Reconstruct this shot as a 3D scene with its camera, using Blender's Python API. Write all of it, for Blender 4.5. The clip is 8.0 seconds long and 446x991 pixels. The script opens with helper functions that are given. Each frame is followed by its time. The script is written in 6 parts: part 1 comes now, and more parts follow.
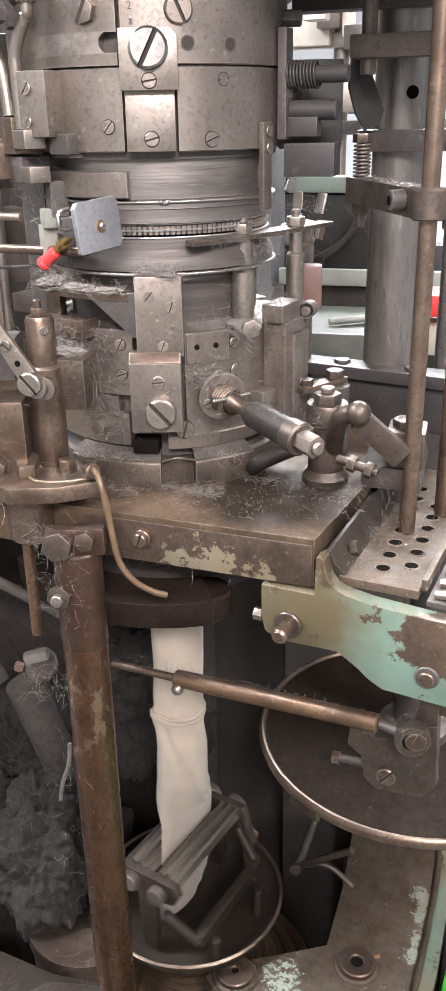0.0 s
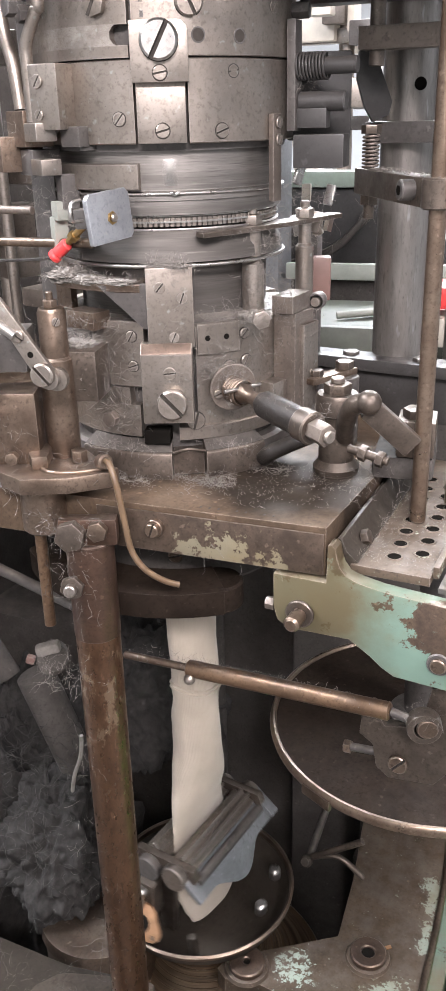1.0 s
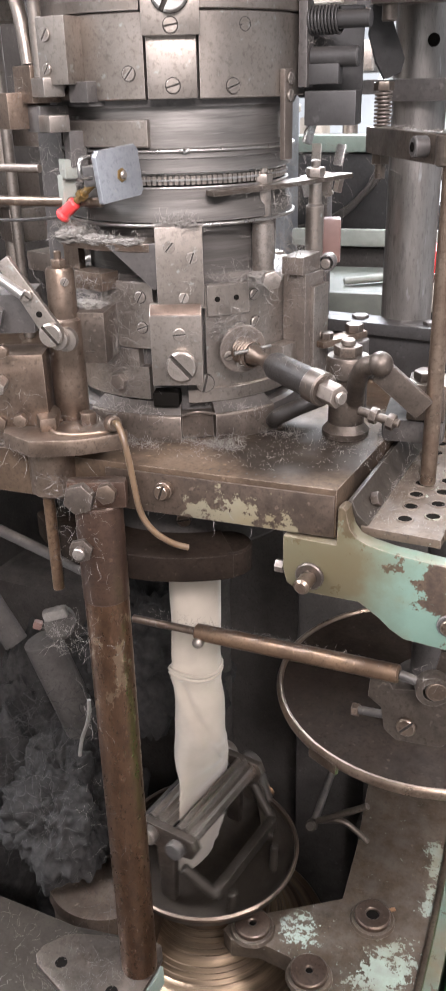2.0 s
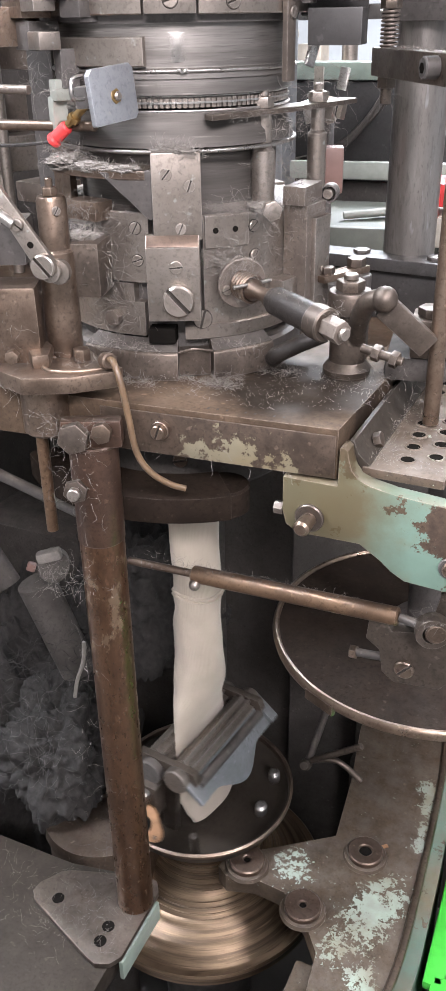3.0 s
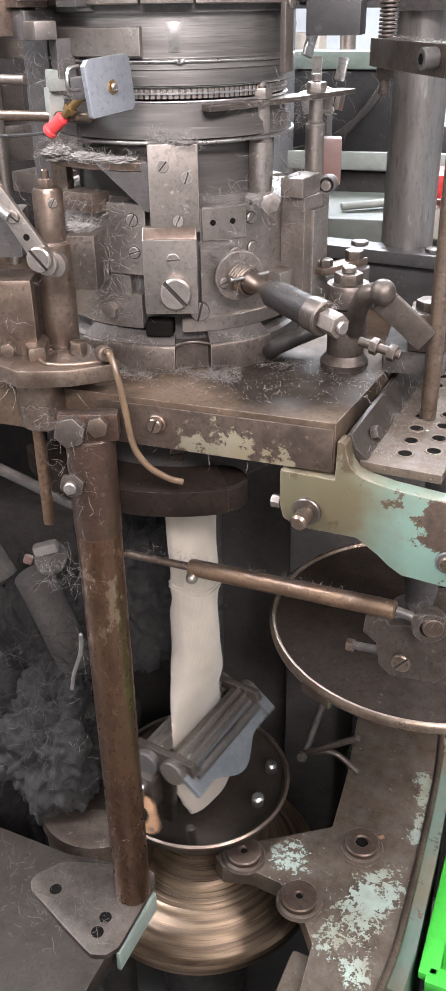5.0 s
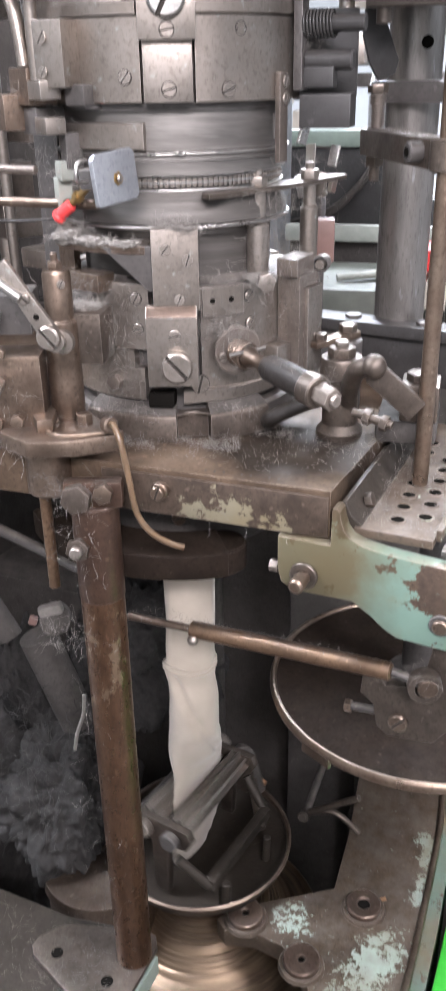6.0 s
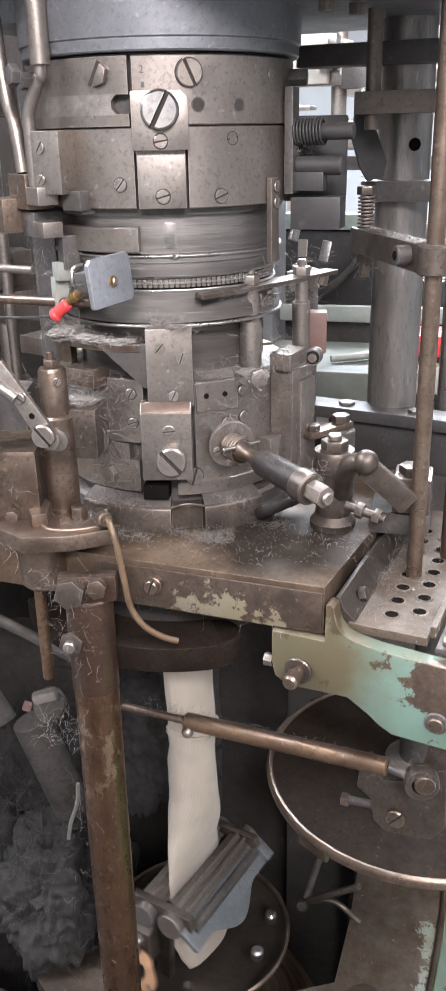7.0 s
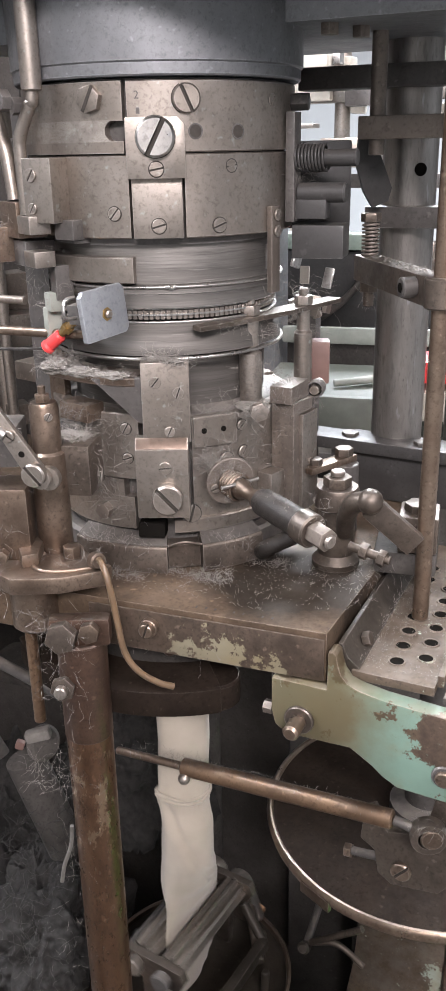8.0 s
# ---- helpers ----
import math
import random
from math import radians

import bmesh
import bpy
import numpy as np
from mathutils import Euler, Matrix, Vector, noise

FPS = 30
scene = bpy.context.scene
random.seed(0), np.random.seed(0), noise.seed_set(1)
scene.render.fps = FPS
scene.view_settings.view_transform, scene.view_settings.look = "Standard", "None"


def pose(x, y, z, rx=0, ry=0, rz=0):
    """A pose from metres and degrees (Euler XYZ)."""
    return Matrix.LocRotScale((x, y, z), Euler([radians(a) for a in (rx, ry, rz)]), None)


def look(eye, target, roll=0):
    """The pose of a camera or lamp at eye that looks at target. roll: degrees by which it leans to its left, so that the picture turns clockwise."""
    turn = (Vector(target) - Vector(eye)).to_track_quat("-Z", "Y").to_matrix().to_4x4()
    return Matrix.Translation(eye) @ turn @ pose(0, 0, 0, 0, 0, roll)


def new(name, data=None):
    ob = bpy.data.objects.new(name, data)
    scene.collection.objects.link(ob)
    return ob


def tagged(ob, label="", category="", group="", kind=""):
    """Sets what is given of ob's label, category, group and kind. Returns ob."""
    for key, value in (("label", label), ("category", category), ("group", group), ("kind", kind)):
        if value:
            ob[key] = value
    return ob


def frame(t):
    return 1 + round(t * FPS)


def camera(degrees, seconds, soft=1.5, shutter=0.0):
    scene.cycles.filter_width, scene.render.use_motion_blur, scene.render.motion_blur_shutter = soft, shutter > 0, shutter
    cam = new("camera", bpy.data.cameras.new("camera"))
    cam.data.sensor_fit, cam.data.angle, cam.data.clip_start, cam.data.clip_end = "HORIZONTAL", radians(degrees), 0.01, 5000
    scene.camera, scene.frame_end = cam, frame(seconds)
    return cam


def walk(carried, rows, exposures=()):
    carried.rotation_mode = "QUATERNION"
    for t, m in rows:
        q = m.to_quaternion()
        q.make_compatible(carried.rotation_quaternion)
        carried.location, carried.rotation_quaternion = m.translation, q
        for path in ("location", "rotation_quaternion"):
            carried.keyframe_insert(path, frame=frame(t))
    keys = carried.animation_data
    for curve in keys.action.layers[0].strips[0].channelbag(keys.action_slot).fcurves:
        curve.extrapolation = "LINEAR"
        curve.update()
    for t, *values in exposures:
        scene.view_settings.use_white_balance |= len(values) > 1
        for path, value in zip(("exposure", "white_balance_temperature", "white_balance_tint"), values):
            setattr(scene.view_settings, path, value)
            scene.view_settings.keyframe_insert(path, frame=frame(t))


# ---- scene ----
cam = camera(28.0, 8.0, shutter=0.5)
METRES, EYE, TILT, LEAN, TURN = 0.13, 1.22, -23.0, 1.0, 25.0
ROWS = [
    (0.0, 0.0, 0.0, 0.0, 0.0, 0.0, -0.0),
    (0.5, -0.0188, -0.0135, -0.0307, 0.19, 0.12, 0.34),
    (1.0, -0.0348, -0.0264, -0.0496, 0.3, -0.02, 0.29),
    (1.5, -0.0606, -0.0413, -0.087, 0.41, -0.22, 0.24),
    (3.0, -0.1189, 0.0965, -0.1312, -0.26, -5.27, 0.02),
    (3.5, -0.1194, 0.1271, -0.1267, -0.3, -5.51, 0.02),
    (4.0, -0.1247, 0.106, -0.1259, -0.46, -5.74, -0.02),
    (5.5, -0.1171, 0.1031, -0.0974, -0.44, -5.93, -0.05),
    (6.0, -0.106, -0.0563, -0.042, -0.29, -2.46, 0.14),
    (6.5, -0.1028, -0.0929, 0.0382, -0.34, 0.03, 0.24),
    (7.0, -0.0757, -0.0723, 0.1466, -0.31, 1.17, 0.29),
    (7.5, -0.0558, -0.002, 0.2293, -0.24, 1.57, 0.24),
    (8.0, -0.048, 0.1054, 0.2984, -0.09, 1.78, 0.17),
]
walk(cam, [(t, pose(0.26, -0.56, EYE, TILT, LEAN, TURN) @ pose(METRES * x, METRES * y, METRES * z, 90 + pitch, roll, yaw)) for t, x, y, z, yaw, pitch, roll in ROWS],
     exposures=[(0.0, 0.55, 6530, 13), (0.5, 0.65, 6480, 13), (1.0, 0.61, 6410, 13), (1.5, 0.59, 6390, 13), (3.0, 0.57, 6270, 13), (4.0, 0.57, 6230, 13), (5.5, 0.59, 6230, 13), (6.0, 0.59, 6100, 13),
                (6.5, 0.65, 6130, 12), (7.0, 0.47, 6180, 12), (7.5, 0.39, 6310, 12), (8.0, 0.34, 6350, 12)])

# ---- world and lights ----
world = bpy.data.worlds.new("workshop_air")
scene.world = world
world.use_nodes = True
bg = world.node_tree.nodes["Background"]
bg.inputs["Color"].default_value = (0.80, 0.88, 1.0, 1)
bg.inputs["Strength"].default_value = 0.30


def lamp(name, at, to, size, size_y, power, colour):
    data = bpy.data.lights.new(name, "AREA")
    data.shape, data.size, data.size_y, data.energy, data.color = "RECTANGLE", size, size_y, power, colour
    ob = new(name, data)
    ob.matrix_basis = look(at, to)
    return ob


# assumed rows of workshop ceiling tubes, out of view, before and behind the machine
lamp("ceiling_tube_light", (1.35, -2.55, 2.85), (0.1, 0.0, 1.1), 2.0, 0.5, 180, (1.0, 0.925, 0.915))
lamp("ceiling_tube_light", (-1.05, -0.55, 2.85), (-0.1, 0.0, 1.1), 0.4, 1.8, 115, (0.94, 0.955, 1.0))
# right row strengthened to fill the lower right, far row to brighten the background
lamp("ceiling_tube_light", (1.25, -0.35, 2.85), (0.2, 0.0, 0.6), 0.4, 1.8, 66, (1.0, 0.95, 0.95))
lamp("ceiling_tube_light", (-0.3, 2.4, 2.85), (-0.2, 1.6, 1.0), 2.2, 0.4, 520, (0.90, 0.95, 1.0))


# ---- materials ----
def nodes_of(name):
    m = bpy.data.materials.new(name)
    m.use_nodes = True
    t = m.node_tree
    return m, t, t.nodes["Principled BSDF"]


def add(t, kind, **kw):
    n = t.nodes.new(kind)
    for k, v in kw.items():
        n.inputs[k].default_value = v
    return n


def ramp(t, src, a, b, ca=(0, 0, 0, 1), cb=(1, 1, 1, 1)):
    r = t.nodes.new("ShaderNodeValToRGB")
    r.color_ramp.elements[0].position, r.color_ramp.elements[1].position = a, b
    r.color_ramp.elements[0].color, r.color_ramp.elements[1].color = ca, cb
    t.links.new(src, r.inputs["Fac"])
    return r.outputs["Color"]


def mixed(t, fac, a, b):
    m = t.nodes.new("ShaderNodeMix")
    m.data_type = "RGBA"
    for s, v in ((m.inputs[0], fac), (m.inputs[6], a), (m.inputs[7], b)):
        if isinstance(v, (float, int)):
            s.default_value = v
        elif isinstance(v, tuple):
            s.default_value = (*v, 1)
        else:
            t.links.new(v, s)
    return m.outputs[2]


def surface(name, base, stain, metal=0.8, rough=(0.32, 0.58), grain=350, blotch=22, bump=0.20, stain_at=(0.42, 0.66), paint=None, paint_at=(0.5, 0.54),
            paint_scale=45, dust=0.25, stretch=(1, 1, 1), rub=0.8, oil=None, cluster=0.0, spec=0.5, spots=()):
    """Worn metal: a base with broad oily stains, fine grain, dust on faces that look up, and chipped paint where asked."""
    m, t, p = nodes_of(name)
    co = t.nodes.new("ShaderNodeTexCoord")
    mp = t.nodes.new("ShaderNodeMapping")
    mp.inputs["Scale"].default_value = stretch
    t.links.new(co.outputs["Object"], mp.inputs["Vector"])
    info = t.nodes.new("ShaderNodeObjectInfo")
    off = t.nodes.new("ShaderNodeVectorMath")
    off.operation = "ADD"
    t.links.new(mp.outputs["Vector"], off.inputs[0])
    t.links.new(info.outputs["Random"], off.inputs[1])
    v = off.outputs[0]

    def noise_tex(scale, detail=4, rough_=0.6):
        n = add(t, "ShaderNodeTexNoise", Scale=scale, Detail=detail, Roughness=rough_)
        t.links.new(v, n.inputs["Vector"])
        return n.outputs["Fac"]
    big, fine = noise_tex(blotch, 6, 0.68), noise_tex(grain, 3)
    col = mixed(t, ramp(t, big, *stain_at), base, stain)
    dark = tuple(c * 0.55 for c in base)
    col = mixed(t, ramp(t, fine, 0.52, 0.72), col, mixed(t, 0.5, dark, stain))
    # speckles of dirt
    speck = noise_tex(grain * 0.55, 2, 0.5)
    col = mixed(t, ramp(t, speck, 0.66, 0.76), col, tuple(min(0.4, c * 1.35 + 0.006) for c in base))
    pits = noise_tex(grain * 3.2, 2, 0.6)
    col = mixed(t, ramp(t, pits, 0.62, 0.80), col, tuple(c * 0.45 for c in base))
    smear = noise_tex(blotch * 4.5, 5, 0.7)
    col = mixed(t, ramp(t, smear, 0.50, 0.80, cb=(0.30, 0.30, 0.30, 1)), col, tuple(c * 0.6 for c in stain))
    metal_fac = None
    if paint:
        flake = noise_tex(paint_scale, 8, 0.72)
        if cluster:
            lump = t.nodes.new("ShaderNodeMath")
            lump.operation = "MULTIPLY_ADD"
            lump.inputs[1].default_value = cluster
            t.links.new(noise_tex(11, 2, 0.4), lump.inputs[0])
            t.links.new(flake, lump.inputs[2])
            half = t.nodes.new("ShaderNodeMath")
            half.operation = "MULTIPLY"
            half.inputs[1].default_value = 0.5
            t.links.new(lump.outputs[0], half.inputs[0])
            flake = half.outputs[0]
        for sx, sy, sz, sr, sw in spots:
            # more or less paint is left round these places
            gap = t.nodes.new("ShaderNodeVectorMath")
            gap.operation = "DISTANCE"
            gap.inputs[1].default_value = (sx, sy, sz)
            t.links.new(co.outputs["Object"], gap.inputs[0])
            lift = t.nodes.new("ShaderNodeMath")
            lift.operation = "MULTIPLY_ADD"
            lift.inputs[1].default_value = sw
            t.links.new(ramp(t, gap.outputs["Value"], 0.35 * sr, sr, (1, 1, 1, 1), (0, 0, 0, 1)), lift.inputs[0])
            t.links.new(flake, lift.inputs[2])
            flake = lift.outputs[0]
        where = ramp(t, flake, *paint_at)
        tone = mixed(t, noise_tex(blotch * 1.5), paint, tuple(c * 0.72 for c in paint))
        tone = mixed(t, ramp(t, noise_tex(blotch * 0.7, 5), 0.45, 0.72), tone, (0.17, 0.135, 0.075))
        col = mixed(t, where, col, tone)
        inv = t.nodes.new("ShaderNodeMath")
        inv.operation = "MULTIPLY_ADD"
        inv.inputs[1].default_value, inv.inputs[2].default_value = -metal, metal
        t.links.new(where, inv.inputs[0])
        metal_fac = inv.outputs[0]
    if oil:
        # an oil stain round one place
        far = t.nodes.new("ShaderNodeVectorMath")
        far.operation = "DISTANCE"
        far.inputs[1].default_value = oil[:3]
        t.links.new(co.outputs["Object"], far.inputs[0])
        sum_ = t.nodes.new("ShaderNodeMath")
        sum_.operation = "MULTIPLY_ADD"
        sum_.inputs[1].default_value = oil[3]
        t.links.new(noise_tex(blotch * 1.2, 6, 0.7), sum_.inputs[0])
        t.links.new(far.outputs["Value"], sum_.inputs[2])
        col = mixed(t, ramp(t, sum_.outputs[0], oil[4], oil[5], (0.92, 0.92, 0.92, 1), (0, 0, 0, 1)), col, oil[6])
    # edges rubbed bright; the colour also paints in the highlight edges catch
    geo = t.nodes.new("ShaderNodeNewGeometry")
    soft_edge = t.nodes.new("ShaderNodeBevel")
    soft_edge.samples = 4
    soft_edge.inputs["Radius"].default_value = 0.0011
    bend = t.nodes.new("ShaderNodeVectorMath")
    bend.operation = "DISTANCE"
    t.links.new(soft_edge.outputs["Normal"], bend.inputs[0])
    t.links.new(geo.outputs["Normal"], bend.inputs[1])
    worn = t.nodes.new("ShaderNodeMath")
    worn.operation = "MULTIPLY"
    t.links.new(ramp(t, bend.outputs["Value"], 0.12, 0.5), worn.inputs[0])
    t.links.new(ramp(t, noise_tex(blotch * 5, 4), 0.35, 0.6, cb=(rub, rub, rub, 1)), worn.inputs[1])
    col = mixed(t, worn.outputs[0], col, tuple(min(0.75, c * 1.5 + 0.10) for c in base))
    # lint dust settles on what faces up
    sep = t.nodes.new("ShaderNodeSeparateXYZ")
    t.links.new(geo.outputs["Normal"], sep.inputs[0])
    up = t.nodes.new("ShaderNodeMath")
    up.operation = "MULTIPLY"
    t.links.new(ramp(t, sep.outputs["Z"], 0.35, 0.95), up.inputs[0])
    t.links.new(ramp(t, noise_tex(blotch * 2.2, 7, 0.7), 0.38, 0.68, cb=(dust * 2, dust * 2, dust * 2, 1)), up.inputs[1])
    col = mixed(t, up.outputs[0], col, (0.20, 0.175, 0.15))
    t.links.new(col, p.inputs["Base Color"])
    rr = t.nodes.new("ShaderNodeMapRange")
    rr.inputs["To Min"].default_value, rr.inputs["To Max"].default_value = rough
    rr.inputs["From Min"].default_value, rr.inputs["From Max"].default_value = 0.3, 0.7
    t.links.new(noise_tex(blotch * 3, 5), rr.inputs["Value"])
    t.links.new(rr.outputs["Result"], p.inputs["Roughness"])
    if metal_fac:
        t.links.new(metal_fac, p.inputs["Metallic"])
    else:
        p.inputs["Metallic"].default_value = metal
    p.inputs["Specular IOR Level"].default_value = spec
    b = add(t, "ShaderNodeBump", Strength=bump, Distance=0.0006)
    both = mixed(t, 0.5, fine, pits)
    t.links.new(both, b.inputs["Height"])
    t.links.new(b.outputs["Normal"], p.inputs["Normal"])
    return m


STEEL = surface("worn_grey_steel", (0.335, 0.298, 0.266), (0.235, 0.200, 0.170), 0.88, (0.32, 0.50), blotch=15, stain_at=(0.36, 0.80))
STEEL_BROWN = surface("oily_brown_steel", (0.215, 0.162, 0.125), (0.115, 0.083, 0.063), 0.85, (0.30, 0.5), dust=0.18)
STEEL_BRIGHT = surface("polished_steel", (0.46, 0.44, 0.42), (0.34, 0.32, 0.30), 0.95, (0.24, 0.40), dust=0.1)
# base raised a little to imitate blacks under lens veil
STEEL_DARK = surface("blackened_oily_steel", (0.090, 0.082, 0.077), (0.056, 0.050, 0.047), 0.2, (0.35, 0.65), dust=0.35)
SPUN = surface("spinning_steel", (0.28, 0.262, 0.245), (0.14, 0.13, 0.12), 0.85, (0.36, 0.55), stretch=(0.15, 0.15, 4), dust=0.1)
PLATE = surface("oily_table_steel", (0.125, 0.088, 0.060), (0.060, 0.041, 0.028), 0.35, (0.45, 0.68), blotch=18, dust=0.05, spec=0.15, oil=(0.058, -0.032, 0.028, 0.08, 0.082, 0.118, (0.016, 0.012, 0.009)))
PLATE_EDGE = surface("chipped_pale_green_edge", (0.125, 0.092, 0.07), (0.06, 0.045, 0.035), 0.65, (0.35, 0.6), paint=(0.20, 0.178, 0.122), paint_at=(0.650, 0.668), paint_scale=140, spots=((0.020, -0.098, -0.001, 0.028, 0.15), (0.046, -0.098, -0.003, 0.030, 0.16), (0.070, -0.098, -0.005, 0.016, 0.14), (0.002, -0.098, 0.001, 0.014, 0.13)))
GREEN = surface("chipped_green_paint", (0.16, 0.115, 0.08), (0.07, 0.05, 0.04), 0.5, (0.36, 0.55), paint=(0.165, 0.255, 0.205), paint_at=(0.395, 0.415), paint_scale=38, oil=(-0.045, -0.01, 0.022, 0.06, 0.066, 0.112, (0.088, 0.068, 0.034)), spots=((0.058, -0.007, 0.028, 0.030, -0.15), (0.080, -0.007, 0.034, 0.045, -0.17), (-0.012, -0.007, 0.078, 0.030, -0.2), (0.012, -0.007, 0.052, 0.022, -0.10), (-0.05, -0.007, 0.05, 0.02, -0.08)))
GREEN_WORN = surface("mostly_bare_green_casting", (0.115, 0.084, 0.057), (0.066, 0.048, 0.034), 0.5, (0.40, 0.65), paint=(0.35, 0.43, 0.365), paint_at=(0.655, 0.665), paint_scale=170, spots=((0.027, -0.040, 0.479, 0.036, 0.20), (0.037, -0.002, 0.479, 0.036, 0.19), (0.010, -0.073, 0.479, 0.020, 0.17), (0.040, -0.090, 0.479, 0.024, 0.21), (-0.051, -0.005, 0.479, 0.030, 0.17), (0.046, 0.142, 0.479, 0.019, 0.22), (0.049, 0.118, 0.479, 0.016, 0.23), (0.051, 0.090, 0.479, 0.014, 0.22), (0.053, 0.066, 0.479, 0.013, 0.22)))
SHELF = surface("dusty_perforated_steel", (0.098, 0.072, 0.051), (0.054, 0.039, 0.028), 0.25, (0.55, 0.80), dust=0.13, paint=(0.42, 0.52, 0.42), paint_at=(0.60, 0.62), paint_scale=20)
POST = surface("rusty_brown_post", (0.128, 0.071, 0.042), (0.080, 0.044, 0.027), 0.72, (0.24, 0.36), stretch=(1, 1, 0.5), blotch=75, oil=(0.010, -0.014, 0.335, 0.34, 0.175, 0.183, (0.21, 0.145, 0.095)))
POST_DARK = surface("dark_brown_post_top", (0.098, 0.058, 0.040), (0.058, 0.035, 0.026), 0.6, (0.35, 0.5))
BRONZED = surface("rubbed_bronze_tube", (0.235, 0.150, 0.095), (0.115, 0.074, 0.050), 0.8, (0.30, 0.48), dust=0.25)
ROD = surface("bronzed_steel_rod", (0.25, 0.19, 0.145), (0.16, 0.11, 0.08), 0.85, (0.25, 0.42), dust=0.3)
BRONZE = surface("spun_bronze_bowl", (0.235, 0.165, 0.106), (0.070, 0.050, 0.035), 0.75, (0.30, 0.48), stretch=(0.12, 0.12, 7), blotch=30, dust=0.0, bump=0.05)
TAUPE = surface("dusty_taupe_steel", (0.185, 0.155, 0.132), (0.12, 0.10, 0.086), 0.55, (0.38, 0.6), dust=0.3)
# base colour raised above the steel's own, to stand in for haze
COLUMN = surface("drawn_column_steel", (0.33, 0.308, 0.29), (0.22, 0.203, 0.19), 0.85, (0.3, 0.45), stretch=(1, 1, 0.2), dust=0.1)
# black lifted towards the tone that haze gives it
SOOT = surface("greasy_black_steel", (0.042, 0.040, 0.039), (0.027, 0.025, 0.024), 0.0, (0.4, 0.6), dust=0.1, rub=0.5)
ALU = surface("pale_sheet_metal", (0.38, 0.395, 0.42), (0.33, 0.34, 0.36), 0.7, (0.32, 0.45), dust=0.1)
BLUEPLATE = surface("blue_grey_sheet", (0.245, 0.258, 0.270), (0.18, 0.19, 0.20), 0.5, (0.3, 0.5), dust=0.1)
BLACK = surface("black_oily_grip", (0.022, 0.019, 0.017), (0.014, 0.012, 0.011), 0.0, (0.28, 0.60), bump=0.9, dust=0.10, spec=0.25, blotch=60)
BROWN_DARK = surface("dark_brown_plate", (0.15, 0.105, 0.08), (0.085, 0.06, 0.047), 0.75, (0.28, 0.48), dust=0.12)
IRON = surface("dark_oily_iron", (0.130, 0.105, 0.086), (0.06, 0.048, 0.04), 0.7, (0.3, 0.55), dust=0.2)
# bluish steel, lightened to imitate the veil over the top
HOUSING = surface("veil_lightened_blue_steel", (0.215, 0.22, 0.23), (0.175, 0.18, 0.188), 0.5, (0.38, 0.55), dust=0.1)
SPUN_DARK = surface("oiled_spinning_steel", (0.120, 0.110, 0.101), (0.070, 0.063, 0.057), 0.6, (0.52, 0.70), stretch=(0.15, 0.15, 4), dust=0.1)
DISC = surface("oily_dark_disc", (0.026, 0.0185, 0.0140), (0.014, 0.010, 0.008), 0.0, (0.60, 0.80), dust=0.015, spec=0.06, rub=0.3)
PAN = surface("oily_brown_pan", (0.050, 0.041, 0.033), (0.028, 0.023, 0.018), 0.3, (0.40, 0.6), dust=0.03, spec=0.3)
# dusty casting; its base is also raised in place of lens veil
CAST = surface("dusty_veil_lifted_casting", (0.068, 0.061, 0.056), (0.046, 0.041, 0.037), 0.0, (0.6, 0.85), dust=0.12, bump=0.2, rub=0.1, spec=0.2)
# lighter copy of the casting, coloured to lift deep shade as veil does
CAST_GREY = surface("dusty_grey_veil_casting", (0.085, 0.076, 0.069), (0.065, 0.058, 0.052), 0.0, (0.6, 0.85), dust=0.1, bump=0.2, rub=0.1, spec=0.2)


def plain(name, colour, rough=0.5, metal=0.0, var=0.25, scale=60, bump=0.1, glow=0.0, through_=0.0):
    m, t, p = nodes_of(name)
    co = t.nodes.new("ShaderNodeTexCoord")
    n = add(t, "ShaderNodeTexNoise", Scale=scale, Detail=6, Roughness=0.65)
    t.links.new(co.outputs["Object"], n.inputs["Vector"])
    col = mixed(t, ramp(t, n.outputs["Fac"], 0.35, 0.7), colour, tuple(c * (1 - var) for c in colour))
    t.links.new(col, p.inputs["Base Color"])
    p.inputs["Roughness"].default_value, p.inputs["Metallic"].default_value = rough, metal
    p.inputs["Subsurface Weight"].default_value = through_
    p.inputs["Subsurface Radius"].default_value = (0.004, 0.003, 0.002)
    b = add(t, "ShaderNodeBump", Strength=bump, Distance=0.001)
    t.links.new(n.outputs["Fac"], b.inputs["Height"])
    t.links.new(b.outputs["Normal"], p.inputs["Normal"])
    if glow:
        t.links.new(col, p.inputs["Emission Color"])
        p.inputs["Emission Strength"].default_value = glow
    return m


def knit():
    """White jersey: fine ribs along the sock. Its colour is lowered in place of shade."""
    m, t, p = nodes_of("shade_toned_white_knit")
    co = t.nodes.new("ShaderNodeTexCoord")
    w = add(t, "ShaderNodeTexWave", Scale=260, Distortion=1.2, Detail=2)
    t.links.new(co.outputs["Object"], w.inputs["Vector"])
    n = add(t, "ShaderNodeTexNoise", Scale=40, Detail=5)
    t.links.new(co.outputs["Object"], n.inputs["Vector"])
    # cotton toned below white for the shade under the table
    col = mixed(t, ramp(t, n.outputs["Fac"], 0.3, 0.7), (0.470, 0.412, 0.338), (0.395, 0.343, 0.278))
    t.links.new(col, p.inputs["Base Color"])
    p.inputs["Roughness"].default_value = 0.95
    p.inputs["Sheen Weight"].default_value = 0.3
    b = add(t, "ShaderNodeBump", Strength=0.35, Distance=0.0006)
    t.links.new(mixed(t, 0.35, w.outputs["Fac"], n.outputs["Fac"]), b.inputs["Height"])
    t.links.new(b.outputs["Normal"], p.inputs["Normal"])
    return m


